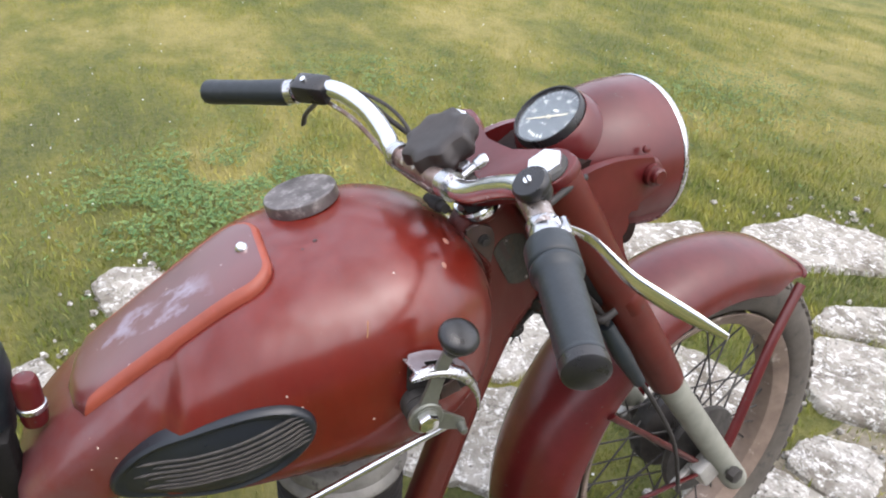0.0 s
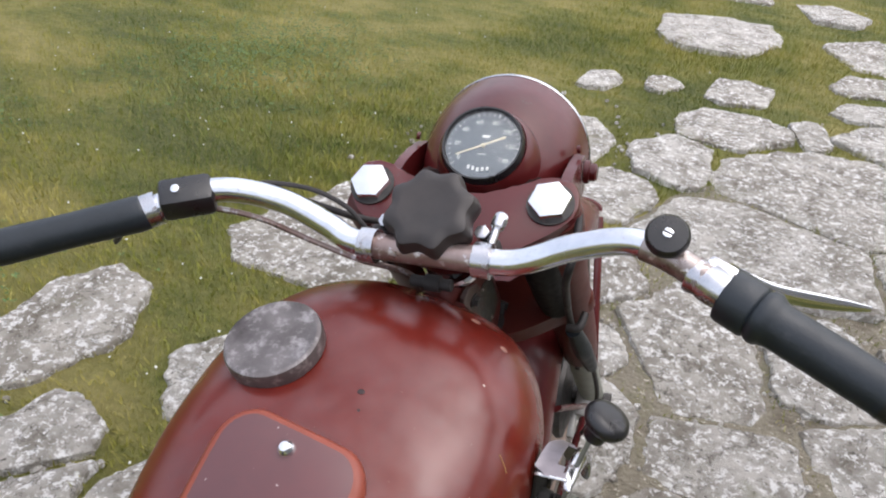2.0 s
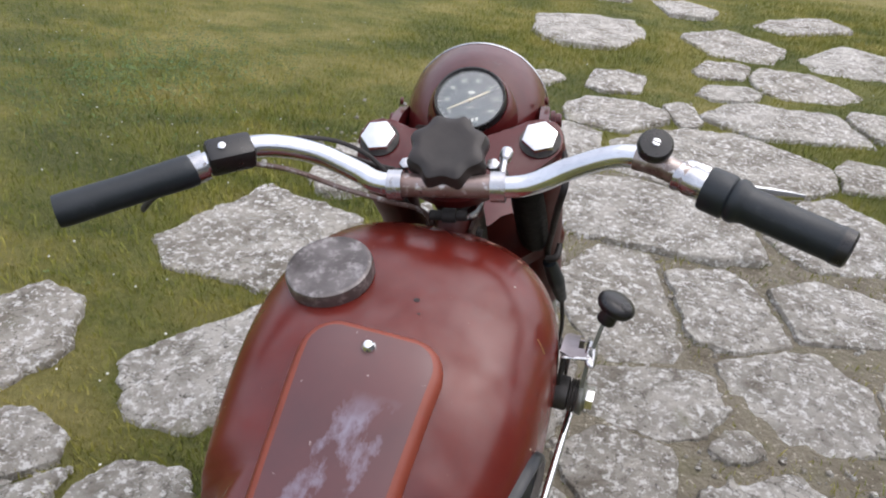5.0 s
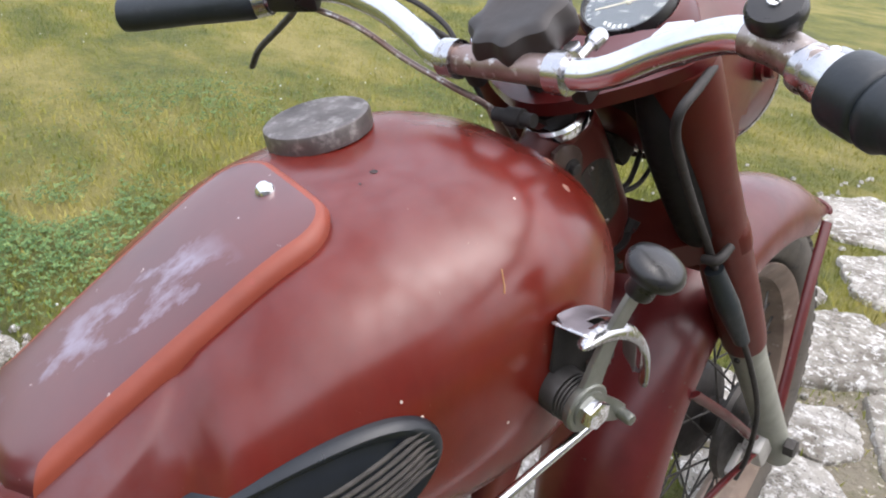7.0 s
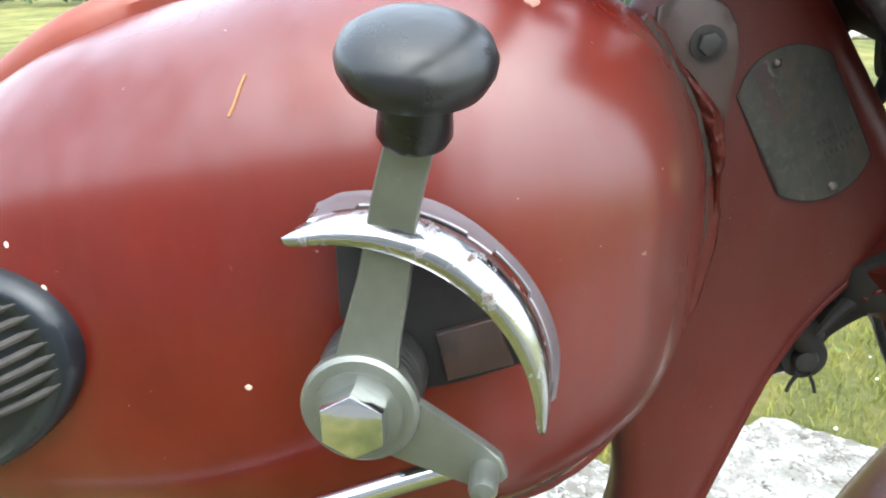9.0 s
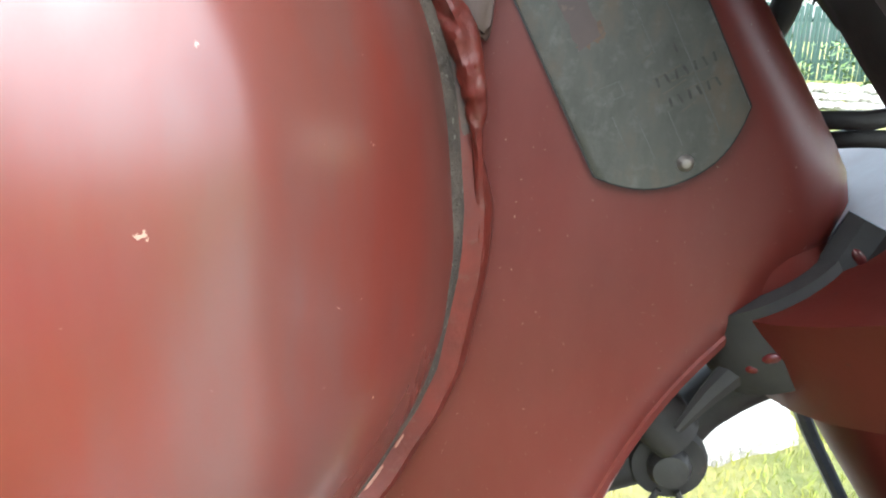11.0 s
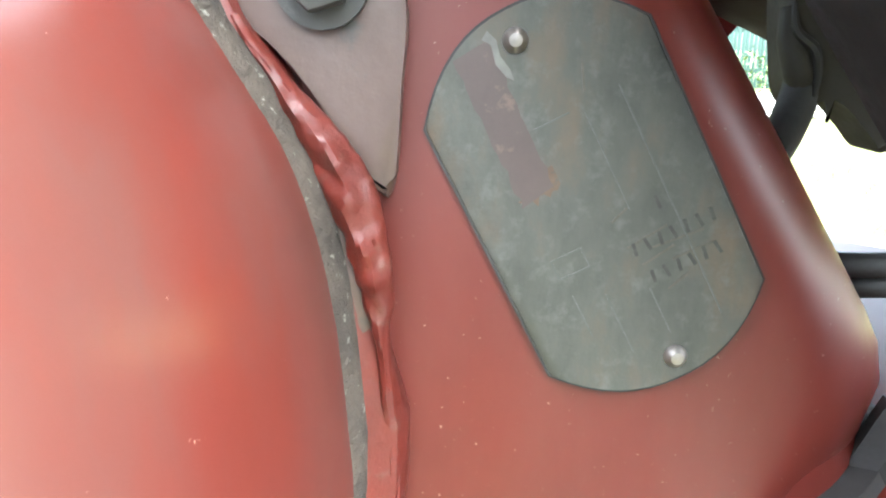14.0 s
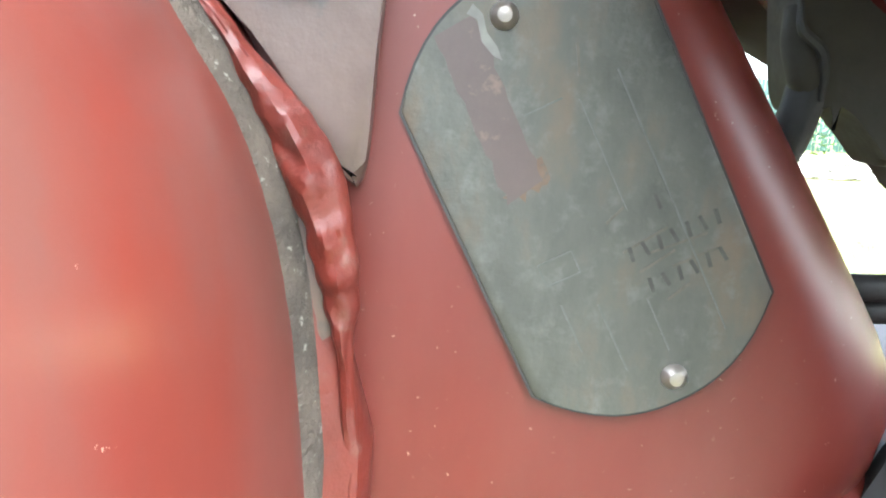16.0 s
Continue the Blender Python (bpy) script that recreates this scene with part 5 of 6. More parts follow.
# ---- engine, saddle and rear frame ----
def engine():
    e = part("engine", bmesh.new(), DARK, bike, "dark finned engine below the tank")
    bm = bmesh.new()
    fins = []
    for k in range(9):
        z = 0.30 + 0.018 * k
        fins += [(0.060, z), (0.088, z + 0.002), (0.088, z + 0.005), (0.060, z + 0.007)]
    lathe([(0.0, 0.29), *fins, (0.0, 0.46)], 36, Matrix.Translation((0, 0.11, 0)), bm)
    box((0.17, 0.36, 0.20), 0.03, Matrix.Translation((0, 0.02, 0.20)), bm)
    bmesh.ops.recalc_face_normals(bm, faces=bm.faces)
    bm.to_mesh(e.data)
    bm.free()
    part("cylinder_head", lathe([(0.0, 0.455), (0.090, 0.455), (0.093, 0.462), (0.090, 0.470), (0.085, 0.474), (0.085, 0.482), (0.080, 0.492), (0.05, 0.505), (0.0, 0.51)], 36, Matrix.Translation((0, 0.11, 0))), ALLOY_SHADED, e, "cast-alloy cylinder head, darkened for shade under the tank")
    part("cover_bolt", lathe([(0.0, 0.508), (0.018, 0.508), (0.018, 0.524), (0.014, 0.528), (0.0, 0.53)], 16, Matrix.Translation((0.045, 0.10, -0.018))), STEEL, e)
    part("crankcase_cover", lathe([(0.0, 0.0), (0.085, 0.0), (0.083, 0.015), (0.06, 0.025), (0.0, 0.028)], 36, axes((0.085, 0.02, 0.21), (1, 0, 0), (0, 1, 0))), ALLOY, e, "dull alloy crankcase cover")
    return e


engine()


def rear_frame():
    ob = part("rear_frame", tube([(0, 0.20, 0.53), (0, 0.05, 0.52), (0, -0.12, 0.515), (0, -0.30, 0.51), (0, -0.44, 0.50)], 0.026, 14), PAINT_DULL, bike, "red frame beam under the tank")
    for x in (-0.055, 0.055):
        part("lower_rail", tube([(x * 0.5, 0.23, 0.27), (x, 0.16, 0.10), (x, 0.0, 0.085), (x, -0.25, 0.10), (x, -0.42, 0.30), (x * 0.5, -0.44, 0.49)], 0.014, 10), PAINT_DULL, ob)
    for x in (-0.11, 0.11):
        part("stand_leg", tube([(x * 0.8, -0.10, 0.10), (x, -0.14, 0.04), (x * 1.1, -0.19, GROUND_Z + 0.012)], 0.011, 10), DARK, ob, "centre stand leg")
    part("stand_bar", tube([(-0.09, -0.10, 0.10), (0.0, -0.10, 0.10), (0.09, -0.10, 0.10)], 0.012, 10, 2), DARK, ob)
    return ob


rear_frame()


def saddle():
    bm = bmesh.new()
    rings = []
    for k in range(15):
        t = k / 14
        y = -0.268 - 0.30 * t
        w = 0.030 + 0.10 * math.sin(min(t * 1.15, 1) * math.pi / 2) ** 1.3
        zt = 0.715 + 0.015 * t - 0.03 * math.sin(t * math.pi)
        ring = []
        for j in range(20):
            a = j * math.tau / 20
            c, s = math.cos(a), math.sin(a)
            ring.append((w * math.copysign(abs(c) ** 0.7, c), y, zt - 0.035 + 0.035 * math.copysign(abs(s) ** 0.7, s) * (1 if k not in (0, 14) else 0.5)))
        rings.append(ring)
    loft(bm, rings)
    ob = part("saddle", bm, RUBBER, bike, "black rubber saddle behind the tank")
    part("saddle_mount", tube([(0, -0.275, 0.66), (0, -0.285, 0.60), (0, -0.28, 0.52)], 0.014, 10), STEEL, ob)
    for x in (-0.075, 0.075):
        coil = [(x + 0.018 * math.cos(k * 0.7), -0.50 + 0.018 * math.sin(k * 0.7), 0.505 + 0.0027 * k) for k in range(56)]
        part("saddle_spring", tube(coil, 0.0035, 8, 1), CHROME, ob, "coil spring")
    part("spring_bridge", tube([(-0.09, -0.50, 0.50), (0, -0.47, 0.50), (0.09, -0.50, 0.50)], 0.012, 10, 4), PAINT_DULL, ob)
    nose = bmesh.new()
    rings = []
    for h, grow in ((0.600, 0.55), (0.606, 0.80), (0.622, 0.94), (0.660, 1.0), (0.700, 0.99), (0.722, 0.90), (0.734, 0.72), (0.740, 0.40), (0.741, 0.02)):
        rings.append([(0.046 * grow * math.cos(q * math.tau / 32), -0.287 + 0.006 * (h - 0.66) / 0.06 + 0.042 * grow * math.sin(q * math.tau / 32), h) for q in range(32)])
    loft(nose, rings)
    part("saddle_nose", nose, RUBBER, ob, "rounded black rubber nose of the saddle")
    hinge = part("saddle_hinge", lathe([(0.0, -0.058), (0.0125, -0.058), (0.0140, -0.050), (0.0135, -0.006), (0.0125, 0.0), (0.0105, 0.003), (0.0, 0.004)], 24, axes((0.024, -0.2275, 0.700), (0, 0, 1))), PAINT_DULL, ob, "plum-painted saddle hinge lug")
    part("hinge_ring", lathe([(0.0138, -0.040), (0.0152, -0.039), (0.0156, -0.036), (0.0152, -0.033), (0.0138, -0.032)], 24, axes((0.024, -0.2275, 0.700), (0, 0, 1))), CHROME, hinge, "bright worn ring")
    part("hinge_strap", box((0.040, 0.026, 0.115), 0.007, Matrix.Translation((0.030, -0.264, 0.585))), FLAT_BLACK, ob, "sooty strap under the saddle nose")
    return ob


saddle()


# ---- front end, turned to its left lock by some degrees ----
STEER = radians(11.3)
FRONT = Matrix.Translation(HEAD) @ Matrix((
    (math.cos(STEER), -math.sin(STEER), 0),
    (math.sin(STEER) * math.cos(RAKE), math.cos(STEER) * math.cos(RAKE), -math.sin(RAKE)),
    (math.sin(STEER) * math.sin(RAKE), math.cos(STEER) * math.sin(RAKE), math.cos(RAKE)))).to_4x4()


def at_front(r, f, a):
    return FRONT @ Vector((r, f, a))


def front_axes(origin, z, x=(1, 0, 0)):
    return FRONT @ axes(origin, z, x)


LEG, OFFSET = 0.096, 0.056
AXLE = Vector((0.0, 0.066, -0.688))


def fork():
    outline = [(p.x, p.y) for p in spline([(-0.124, 0.056, 0), (-0.112, 0.086, 0), (-0.072, 0.082, 0), (-0.040, 0.062, 0), (0.040, 0.062, 0), (0.072, 0.082, 0), (0.112, 0.086, 0), (0.124, 0.056, 0), (0.104, 0.026, 0), (0.045, -0.014, 0), (0.0, -0.028, 0), (-0.045, -0.014, 0),
                                           (-0.104, 0.026, 0), (-0.124, 0.056, 0)], 5)][:-1]
    crown = part("top_crown", prism(outline, 0.014, 0.004, FRONT @ Matrix.Translation((0, 0, 0.028))), PAINT_DULL, bike, "red upper fork crown")
    for s in (-1, 1):
        m = FRONT @ Matrix.Translation((s * LEG, OFFSET, 0.042))
        back = 0.012 if s < 0 else 0.0
        part("fork_nut", prism(ngon(6, 0.0215, 0.26 if s > 0 else 0.1), 0.012, 0.0015, m), CHROME_CLEAN, crown, "large chrome hexagon nut")
        part("nut_washer", lathe([(0, 0), (0.024, 0), (0.024, 0.002), (0, 0.002)], 28, m), STEEL, crown)
        leg = part("fork_leg", lathe([(0.0, 0.030), (0.029, 0.030), (0.031, 0.02), (0.0305, -0.06), (0.0280, -0.10), (0.0285, -0.30), (0.027, -0.375), (0.0255, -0.398), (0.020, -0.398), (0.0, -0.39)], 32, FRONT @ Matrix.Translation((s * LEG, OFFSET - back, 0))), FORK_RED, bike,
                   "dull brownish red upper fork leg shroud")
        part("slider", lathe([(0.0, -0.39), (0.0205, -0.392), (0.0225, -0.396), (0.0225, -0.425), (0.0215, -0.43), (0.0215, -0.70), (0.0225, -0.72), (0.0225, -0.752), (0.019, -0.758), (0.0, -0.758)], 32, FRONT @ Matrix.Translation((s * LEG, OFFSET - back, -0.39)) @ pose(0, 0, 0, 3.2, 0, 0) @ Matrix.Translation((0, 0, 0.39))),
             GREYPAINT, leg, "grey-painted fork slider")
        part("clamp_screw", lathe([(0, 0), (0.004, 0), (0.004, 0.003), (0, 0.004)], 10, front_axes((s * LEG, OFFSET - 0.0215, -0.412), (0, -1, 0))), STEEL, leg)
        part("slider_lug", box((0.030, 0.05, 0.05), 0.008, FRONT @ Matrix.Translation((s * LEG * 0.92, OFFSET - 0.011, -0.672))), ALLOY, leg, "cast axle lug")
    low = [(p.x, p.y) for p in spline([(-0.128, 0.056, 0), (-0.096, 0.090, 0), (-0.04, 0.060, 0), (0.04, 0.060, 0), (0.096, 0.090, 0), (0.128, 0.056, 0), (0.096, 0.026, 0), (0.030, -0.014, 0), (-0.030, -0.014, 0), (-0.096, 0.026, 0), (-0.128, 0.056, 0)], 4)][:-1]
    part("lower_crown", prism(low, 0.034, 0.013, FRONT @ Matrix.Translation((0, 0, -0.207))), FORK_RED, bike, "dull red lower fork crown")
    bm = tube([at_front(0.122, 0.032, -0.176), at_front(0.117, 0.012, -0.176), at_front(0.103, 0.010, -0.178)], [0.0045, 0.0055, 0.0050], 12)
    part("cable_clip", bm, DARK, crown, "black cable clip on the fork")
    return crown


fork()


def damper_knob():
    lobes = 8
    n = 96
    bm = bmesh.new()
    rings = []
    for rad, h in ((0.012, 0.078), (0.034, 0.080), (0.042, 0.084), (0.0465, 0.092), (0.0465, 0.105), (0.043, 0.113), (0.037, 0.116), (0.028, 0.1165), (0.022, 0.1155), (0.010, 0.1155), (0.0005, 0.1155)):
        deep = 0.15 if rad > 0.033 else 0.03 if rad > 0.02 else 0
        ring = []
        for k in range(n):
            a = k * math.tau / n
            wave = 0.5 + 0.5 * math.cos((a - 0.36) * lobes)
            ring.append(at_front(rad * (1 - deep * (1 - wave) ** 0.75) * math.cos(a), rad * (1 - deep * (1 - wave) ** 0.75) * math.sin(a), h))
        rings.append(ring)
    loft(bm, rings)
    ob = part("damper_knob", bm, KNOB, bike, "black star-shaped steering damper knob")
    part("friction_bolt", lathe([(0.0, -0.024), (0.006, -0.024), (0.006, -0.010), (0.0085, -0.009), (0.0085, 0.006), (0.006, 0.007), (0.006, 0.018), (0.0, 0.018)], 20, front_axes((0.0, -0.044, 0.040), (1, 0, 0), (0, 1, 0))), DARK, ob, "black bolt behind the steering head")
    part("damper_rod", lathe([(0, 0.03), (0.008, 0.03), (0.008, 0.08), (0, 0.08)], 16, FRONT), STEEL, ob)
    return ob


damper_knob()


def handlebar():
    line = [(-0.258, -0.063, 0.156), (-0.235, -0.046, 0.153), (-0.210, -0.028, 0.147), (-0.180, -0.017, 0.136), (-0.140, -0.014, 0.117), (-0.100, -0.023, 0.097), (-0.070, -0.033, 0.089), (0.0, -0.034, 0.088), (0.065, -0.034, 0.088),
            (0.095, -0.030, 0.091), (0.135, -0.018, 0.104), (0.175, -0.012, 0.116), (0.205, -0.017, 0.121), (0.235, -0.032, 0.120), (0.268, -0.051, 0.119)]
    bar = part("handlebar", tube([at_front(*p) for p in line], 0.0122, 20, 6), BAR_CHROME, bike, "bent chrome handlebar spotted with rust")
    part("bar_middle", tube([at_front(x, -0.034, 0.088) for x in (-0.048, 0.0, 0.048)], 0.0128, 20, 2), RUSTY, bar, "rusty middle of the bar")
    for s in (-1, 1):
        x = s * 0.056
        part("bar_clamp", tube([at_front(x - 0.008, -0.034, 0.088), at_front(x, -0.034, 0.088), at_front(x + 0.008, -0.034, 0.088)], 0.0168, 20, 2), CHROME, bar, "pitted chrome bar clamp")
        part("clamp_foot", box((0.018, 0.022, 0.034), 0.005, FRONT @ Matrix.Translation((x, -0.016, 0.064))), DARK, bar)
        part("clamp_bolt", prism(ngon(6, 0.0075, 0.2), 0.007, 0.001, FRONT @ Matrix.Translation((x * 0.86, -0.006, 0.083))), CHROME, bar, "clamp bolt")
    stud = tube([at_front(0.058, -0.020, 0.086), at_front(0.060, -0.002, 0.086), at_front(0.0605, 0.002, 0.086), at_front(0.062, 0.010, 0.086), at_front(0.0625, 0.015, 0.0855), at_front(0.0628, 0.017, 0.085)], [0.0042, 0.0042, 0.0068, 0.0076, 0.0060, 0.0015], 16)
    part("clamp_stud", stud, CHROME, bar, "round-headed chrome stud")
    # Grips.
    left = [(-0.255, -0.061, 0.156), (-0.262, -0.066, 0.158), (-0.310, -0.096, 0.171), (-0.358, -0.126, 0.184), (-0.368, -0.132, 0.187)]
    bm = tube([at_front(*p) for p in left], [0.0160, 0.0175, 0.0165, 0.0172, 0.0165], 24, 4)
    part("grip", bm, RUBBER, bar, "black rubber handgrip")
    part("grip_ferrule", tube([at_front(-0.244, -0.053, 0.154), at_front(-0.257, -0.062, 0.156)], [0.0165, 0.0165], 20, 1), CHROME, bar)
    d = Vector((0.121, -0.068, 0.008)).normalized()
    p0 = Vector((0.262, -0.048, 0.119))
    prof = [(0.0, 0.0), (0.0150, 0.0), (0.0215, 0.001), (0.0225, 0.004), (0.0225, 0.024), (0.0215, 0.026), (0.0200, 0.027), (0.0225, 0.031), (0.0225, 0.036), (0.0200, 0.040), (0.0185, 0.045), (0.0180, 0.125), (0.0184, 0.1275), (0.0188, 0.129), (0.0188, 0.1305), (0.0, 0.1305)]
    part("throttle_grip", lathe(prof, 36, front_axes(p0, d)), RUBBER, bar, "black rubber twist grip with a collar")
    part("grip_end", lathe([(0.0, 0.129), (0.0184, 0.129), (0.0188, 0.134), (0.0184, 0.140), (0.015, 0.1425), (0.0, 0.143)], 36, front_axes(p0, d)), PLASTIC, bar, "worn black grip end cap")
    part("grip_ferrule", lathe([(0.0, -0.030), (0.0150, -0.030), (0.0155, -0.026), (0.0140, -0.020), (0.0155, -0.016), (0.0155, -0.004), (0.0145, 0.002), (0.0, 0.002)], 28, front_axes(p0, d)), CHROME, bar, "worn chrome sleeve")
    part("bar_end", tube([at_front(*p) for p in ((0.196, -0.0150, 0.1198), (0.215, -0.0220, 0.1208), (0.235, -0.0320, 0.1200), (0.252, -0.0415, 0.1195))], 0.0127, 20, 4), PITTED, bar, "pitted brown end of the bar")
    # Right control: round black cover with a slotted screw.
    part("control_cover", lathe([(0.0, -0.016), (0.011, -0.016), (0.0135, -0.011), (0.0148, -0.004), (0.0138, -0.002), (0.0174, 0.0), (0.0180, 0.003), (0.0176, 0.008), (0.0156, 0.0105), (0.0, 0.0115)], 36, front_axes((0.213, -0.014, 0.136), (0.05, -0.12, 1))), PLASTIC, bar,
                 "round black control cover")
    screw = front_axes((0.2135, -0.0155, 0.1472), (0.05, -0.12, 1), (0.4, 1, 0))
    bm = bmesh.new()
    for s in (-1, 1):
        prism([(s * 0.0006, -0.0042), (s * 0.0032, -0.0032), (s * 0.0040, 0.0), (s * 0.0032, 0.0032), (s * 0.0006, 0.0042)], 0.0018, 0.0003, screw, bm)
    part("slotted_screw", bm, CHROME_CLEAN, bar, "slotted screw")
    # Levers.
    blade = spline([(0.256, -0.026, 0.118), (0.262, -0.014, 0.096), (0.276, -0.012, 0.077), (0.302, -0.014, 0.060), (0.338, -0.010, 0.043), (0.384, -0.004, 0.028)], 6)
    part("brake_lever", tube([at_front(*p) for p in blade[::3]], [0.0058, 0.0060, 0.0062, 0.0066, 0.0072, 0.0080, 0.0090, 0.0098, 0.0096, 0.0078, 0.0036], 14, 3, flat=0.42), CHROME_CLEAN, bar, "curved chrome brake lever")
    part("lever_perch", box((0.026, 0.020, 0.012), 0.004, FRONT @ Matrix.Translation((0.256, -0.030, 0.117)) @ pose(0, 0, 0, 0, -5, -28)), CHROME, bar, "lever bracket")
    for k in (-1, 1):
        part("perch_screw", lathe([(0, 0), (0.0035, 0), (0.0035, 0.003), (0, 0.004)], 12, FRONT @ Matrix.Translation((0.256 + 0.007 * k, -0.029 - 0.003 * k, 0.1225))), CHROME_CLEAN, bar)
    part("clutch_lever", tube([at_front(*p) for p in ((-0.238, -0.036, 0.135), (-0.262, -0.030, 0.118), (-0.300, -0.036, 0.098), (-0.340, -0.048, 0.078), (-0.364, -0.056, 0.058))], [0.006, 0.0062, 0.006, 0.0058, 0.0055], 12, 6, flat=0.6), STEEL, bar,
         "dark curved clutch lever")
    part("switch_block", box((0.050, 0.032, 0.030), 0.006, FRONT @ Matrix.Translation((-0.222, -0.038, 0.151)) @ pose(0, 0, 0, 0, 18, 30)), PLASTIC, bar, "black dip switch block")
    part("switch_button", lathe([(0, 0), (0.004, 0), (0.004, 0.004), (0, 0.005)], 14, front_axes((-0.224, -0.040, 0.167), (0.2, -0.1, 1))), CHROME_CLEAN, bar)
    # Cables.
    part("switch_cable", tube([at_front(*p) for p in ((-0.205, -0.024, 0.135), (-0.165, -0.004, 0.122), (-0.125, -0.002, 0.098), (-0.088, 0.004, 0.066), (-0.07, 0.02, 0.03))], 0.0036, 10), DARK, bar, "black switch cable")
    part("clutch_cable", tube([at_front(*p) for p in ((-0.215, -0.036, 0.132), (-0.170, -0.030, 0.108), (-0.120, -0.034, 0.079), (-0.070, -0.040, 0.062), (-0.035, -0.03, 0.02), (-0.03, -0.03, -0.05))], 0.0030, 10), RUSTY, bar, "brown clutch cable")
    part("horn_cable", tube([at_front(*p) for p in ((-0.180, -0.014, 0.138), (-0.158, -0.002, 0.130), (-0.124, 0.006, 0.112), (-0.096, 0.004, 0.092), (-0.078, -0.006, 0.078), (-0.062, -0.020, 0.062), (-0.05, -0.03, 0.03))], 0.0026, 8), DARK, bar, "thin black cable in a bow")
    part("throttle_cable", tube([at_front(*p) for p in ((0.106, 0.086, 0.004), (0.121, 0.062, 0.022), (0.127, 0.025, 0.032), (0.126, 0.0, 0.033), (0.122, -0.008, 0.018), (0.118, -0.006, -0.014), (0.112, 0.004, -0.085), (0.106, 0.018, -0.162), (0.106, 0.020, -0.215))], 0.0042, 12), DARK, bar, "black cable looping down behind the fork leg")
    return bar


handlebar()


def front_brake_cable():
    ob = part("brake_cable", tube([at_front(*p) for p in ((0.107, 0.018, -0.19), (0.122, 0.010, -0.27), (0.128, 0.010, -0.36), (0.126, 0.006, -0.47), (0.108, -0.010, -0.58), (0.086, -0.020, -0.66))], 0.0034, 10), DARK, bike, "black front brake cable")
    part("cable_sleeve", tube([at_front(*p) for p in ((0.108, 0.016, -0.20), (0.118, 0.010, -0.25), (0.126, 0.008, -0.31))], [0.0100, 0.0125, 0.0085], 14), RUBBER, ob, "rubber sleeve round the cable")


front_brake_cable()


# ---- headlamp with speedometer ----
def headlamp():
    fwd = Vector((0, math.cos(RAKE), -math.sin(RAKE)))
    up = Vector((0, math.sin(RAKE), math.cos(RAKE)))
    c = Vector((0, 0.213, -0.113))
    m = FRONT @ Matrix((Vector((1, 0, 0)), -up, fwd)).transposed().to_4x4()
    m.translation = FRONT @ c
    prof = [(0.0, -0.172), (0.022, -0.170), (0.040, -0.162), (0.056, -0.147), (0.072, -0.125), (0.0855, -0.098), (0.0955, -0.065), (0.0995, -0.035), (0.0995, -0.004), (0.094, 0.0), (0.0, 0.0)]
    lamp = part("headlamp", lathe(prof, 56, m), PAINT_DULL, bike, "bullet-shaped headlamp shell in worn red paint")
    part("lamp_rim", lathe([(0.088, 0.008), (0.095, 0.007), (0.0995, 0.005), (0.1008, 0.001), (0.1008, -0.002), (0.1000, -0.0035), (0.0990, -0.002), (0.088, 0.003)], 56, m), CHROME, lamp, "worn chrome lamp rim")
    part("lens", lathe([(0.0, 0.020), (0.03, 0.019), (0.06, 0.015), (0.089, 0.007), (0.089, 0.003), (0.0, 0.004)], 48, m), GLASS, lamp, "clear lamp glass")
    # Speedometer let into the shell's top.
    s_at = Vector((0.006, 0.129, 0.029))
    tilt = Vector((0.02, -0.10, 1.0)).normalized()
    sm = front_axes(s_at, tilt)
    part("speedometer_rim", lathe([(0.038, -0.050), (0.0465, -0.050), (0.0460, -0.010), (0.0452, -0.001), (0.0440, 0.0022), (0.0420, 0.0020), (0.0412, -0.002), (0.0405, -0.010)], 56, sm), PLASTIC, lamp, "black speedometer rim")
    part("speedometer_collar", lathe([(0.044, -0.060), (0.062, -0.060), (0.057, -0.030), (0.052, -0.014), (0.0475, -0.008), (0.044, -0.010)], 48, sm), PAINT_DULL, lamp, "red collar round the speedometer")
    dial = part("dial", lathe([(0.0, -0.009), (0.0410, -0.009), (0.0410, -0.007), (0.0, -0.007)], 48, sm), DIAL, lamp, "black speedometer dial with pale figures, lightened for sky reflections")
    part("dial_glass", lathe([(0.0, 0.0012), (0.03, 0.0008), (0.0412, -0.001), (0.0412, -0.002), (0.0, -0.0)], 40, sm), GLASS, lamp).visible_shadow = False
    dm = sm @ Matrix.Translation((0, 0, -0.0068))

    def spot(deg, rad):
        return math.cos(radians(deg)) * rad, math.sin(radians(deg)) * rad

    for i in range(29):
        deg = 218 - i * 254 / 28
        x, y = spot(deg, 0.0378)
        part("tick", box((0.0028 if i % 4 else 0.0042, 0.0007 if i % 4 else 0.0011, 0.0003), 0, dm @ pose(x, y, 0, 0, 0, deg)), INK, lamp, smooth=False)
    for i, word in enumerate(("0", "20", "40", "60", "80", "100", "120", "140")):
        deg = 214 - i * 246 / 7
        x, y = spot(deg, 0.0292)
        text(word, 0.0076, dm @ pose(x, y, 0.0002), INK, lamp)
    text("km/h", 0.0046, dm @ pose(0, -0.010, 0.0002), INK, lamp)
    for i in range(5):
        part("counter_bar", box((0.0028, 0.0042, 0.0003), 0, dm @ pose(-0.011 + 0.0052 * i, -0.0285 + 0.0012 * abs(i - 2), 0)), INK, lamp, smooth=False)
    part("badge_mark", box((0.0085, 0.0032, 0.0003), 0, dm @ pose(0.001, 0.0115, 0)), INK, lamp, smooth=False)
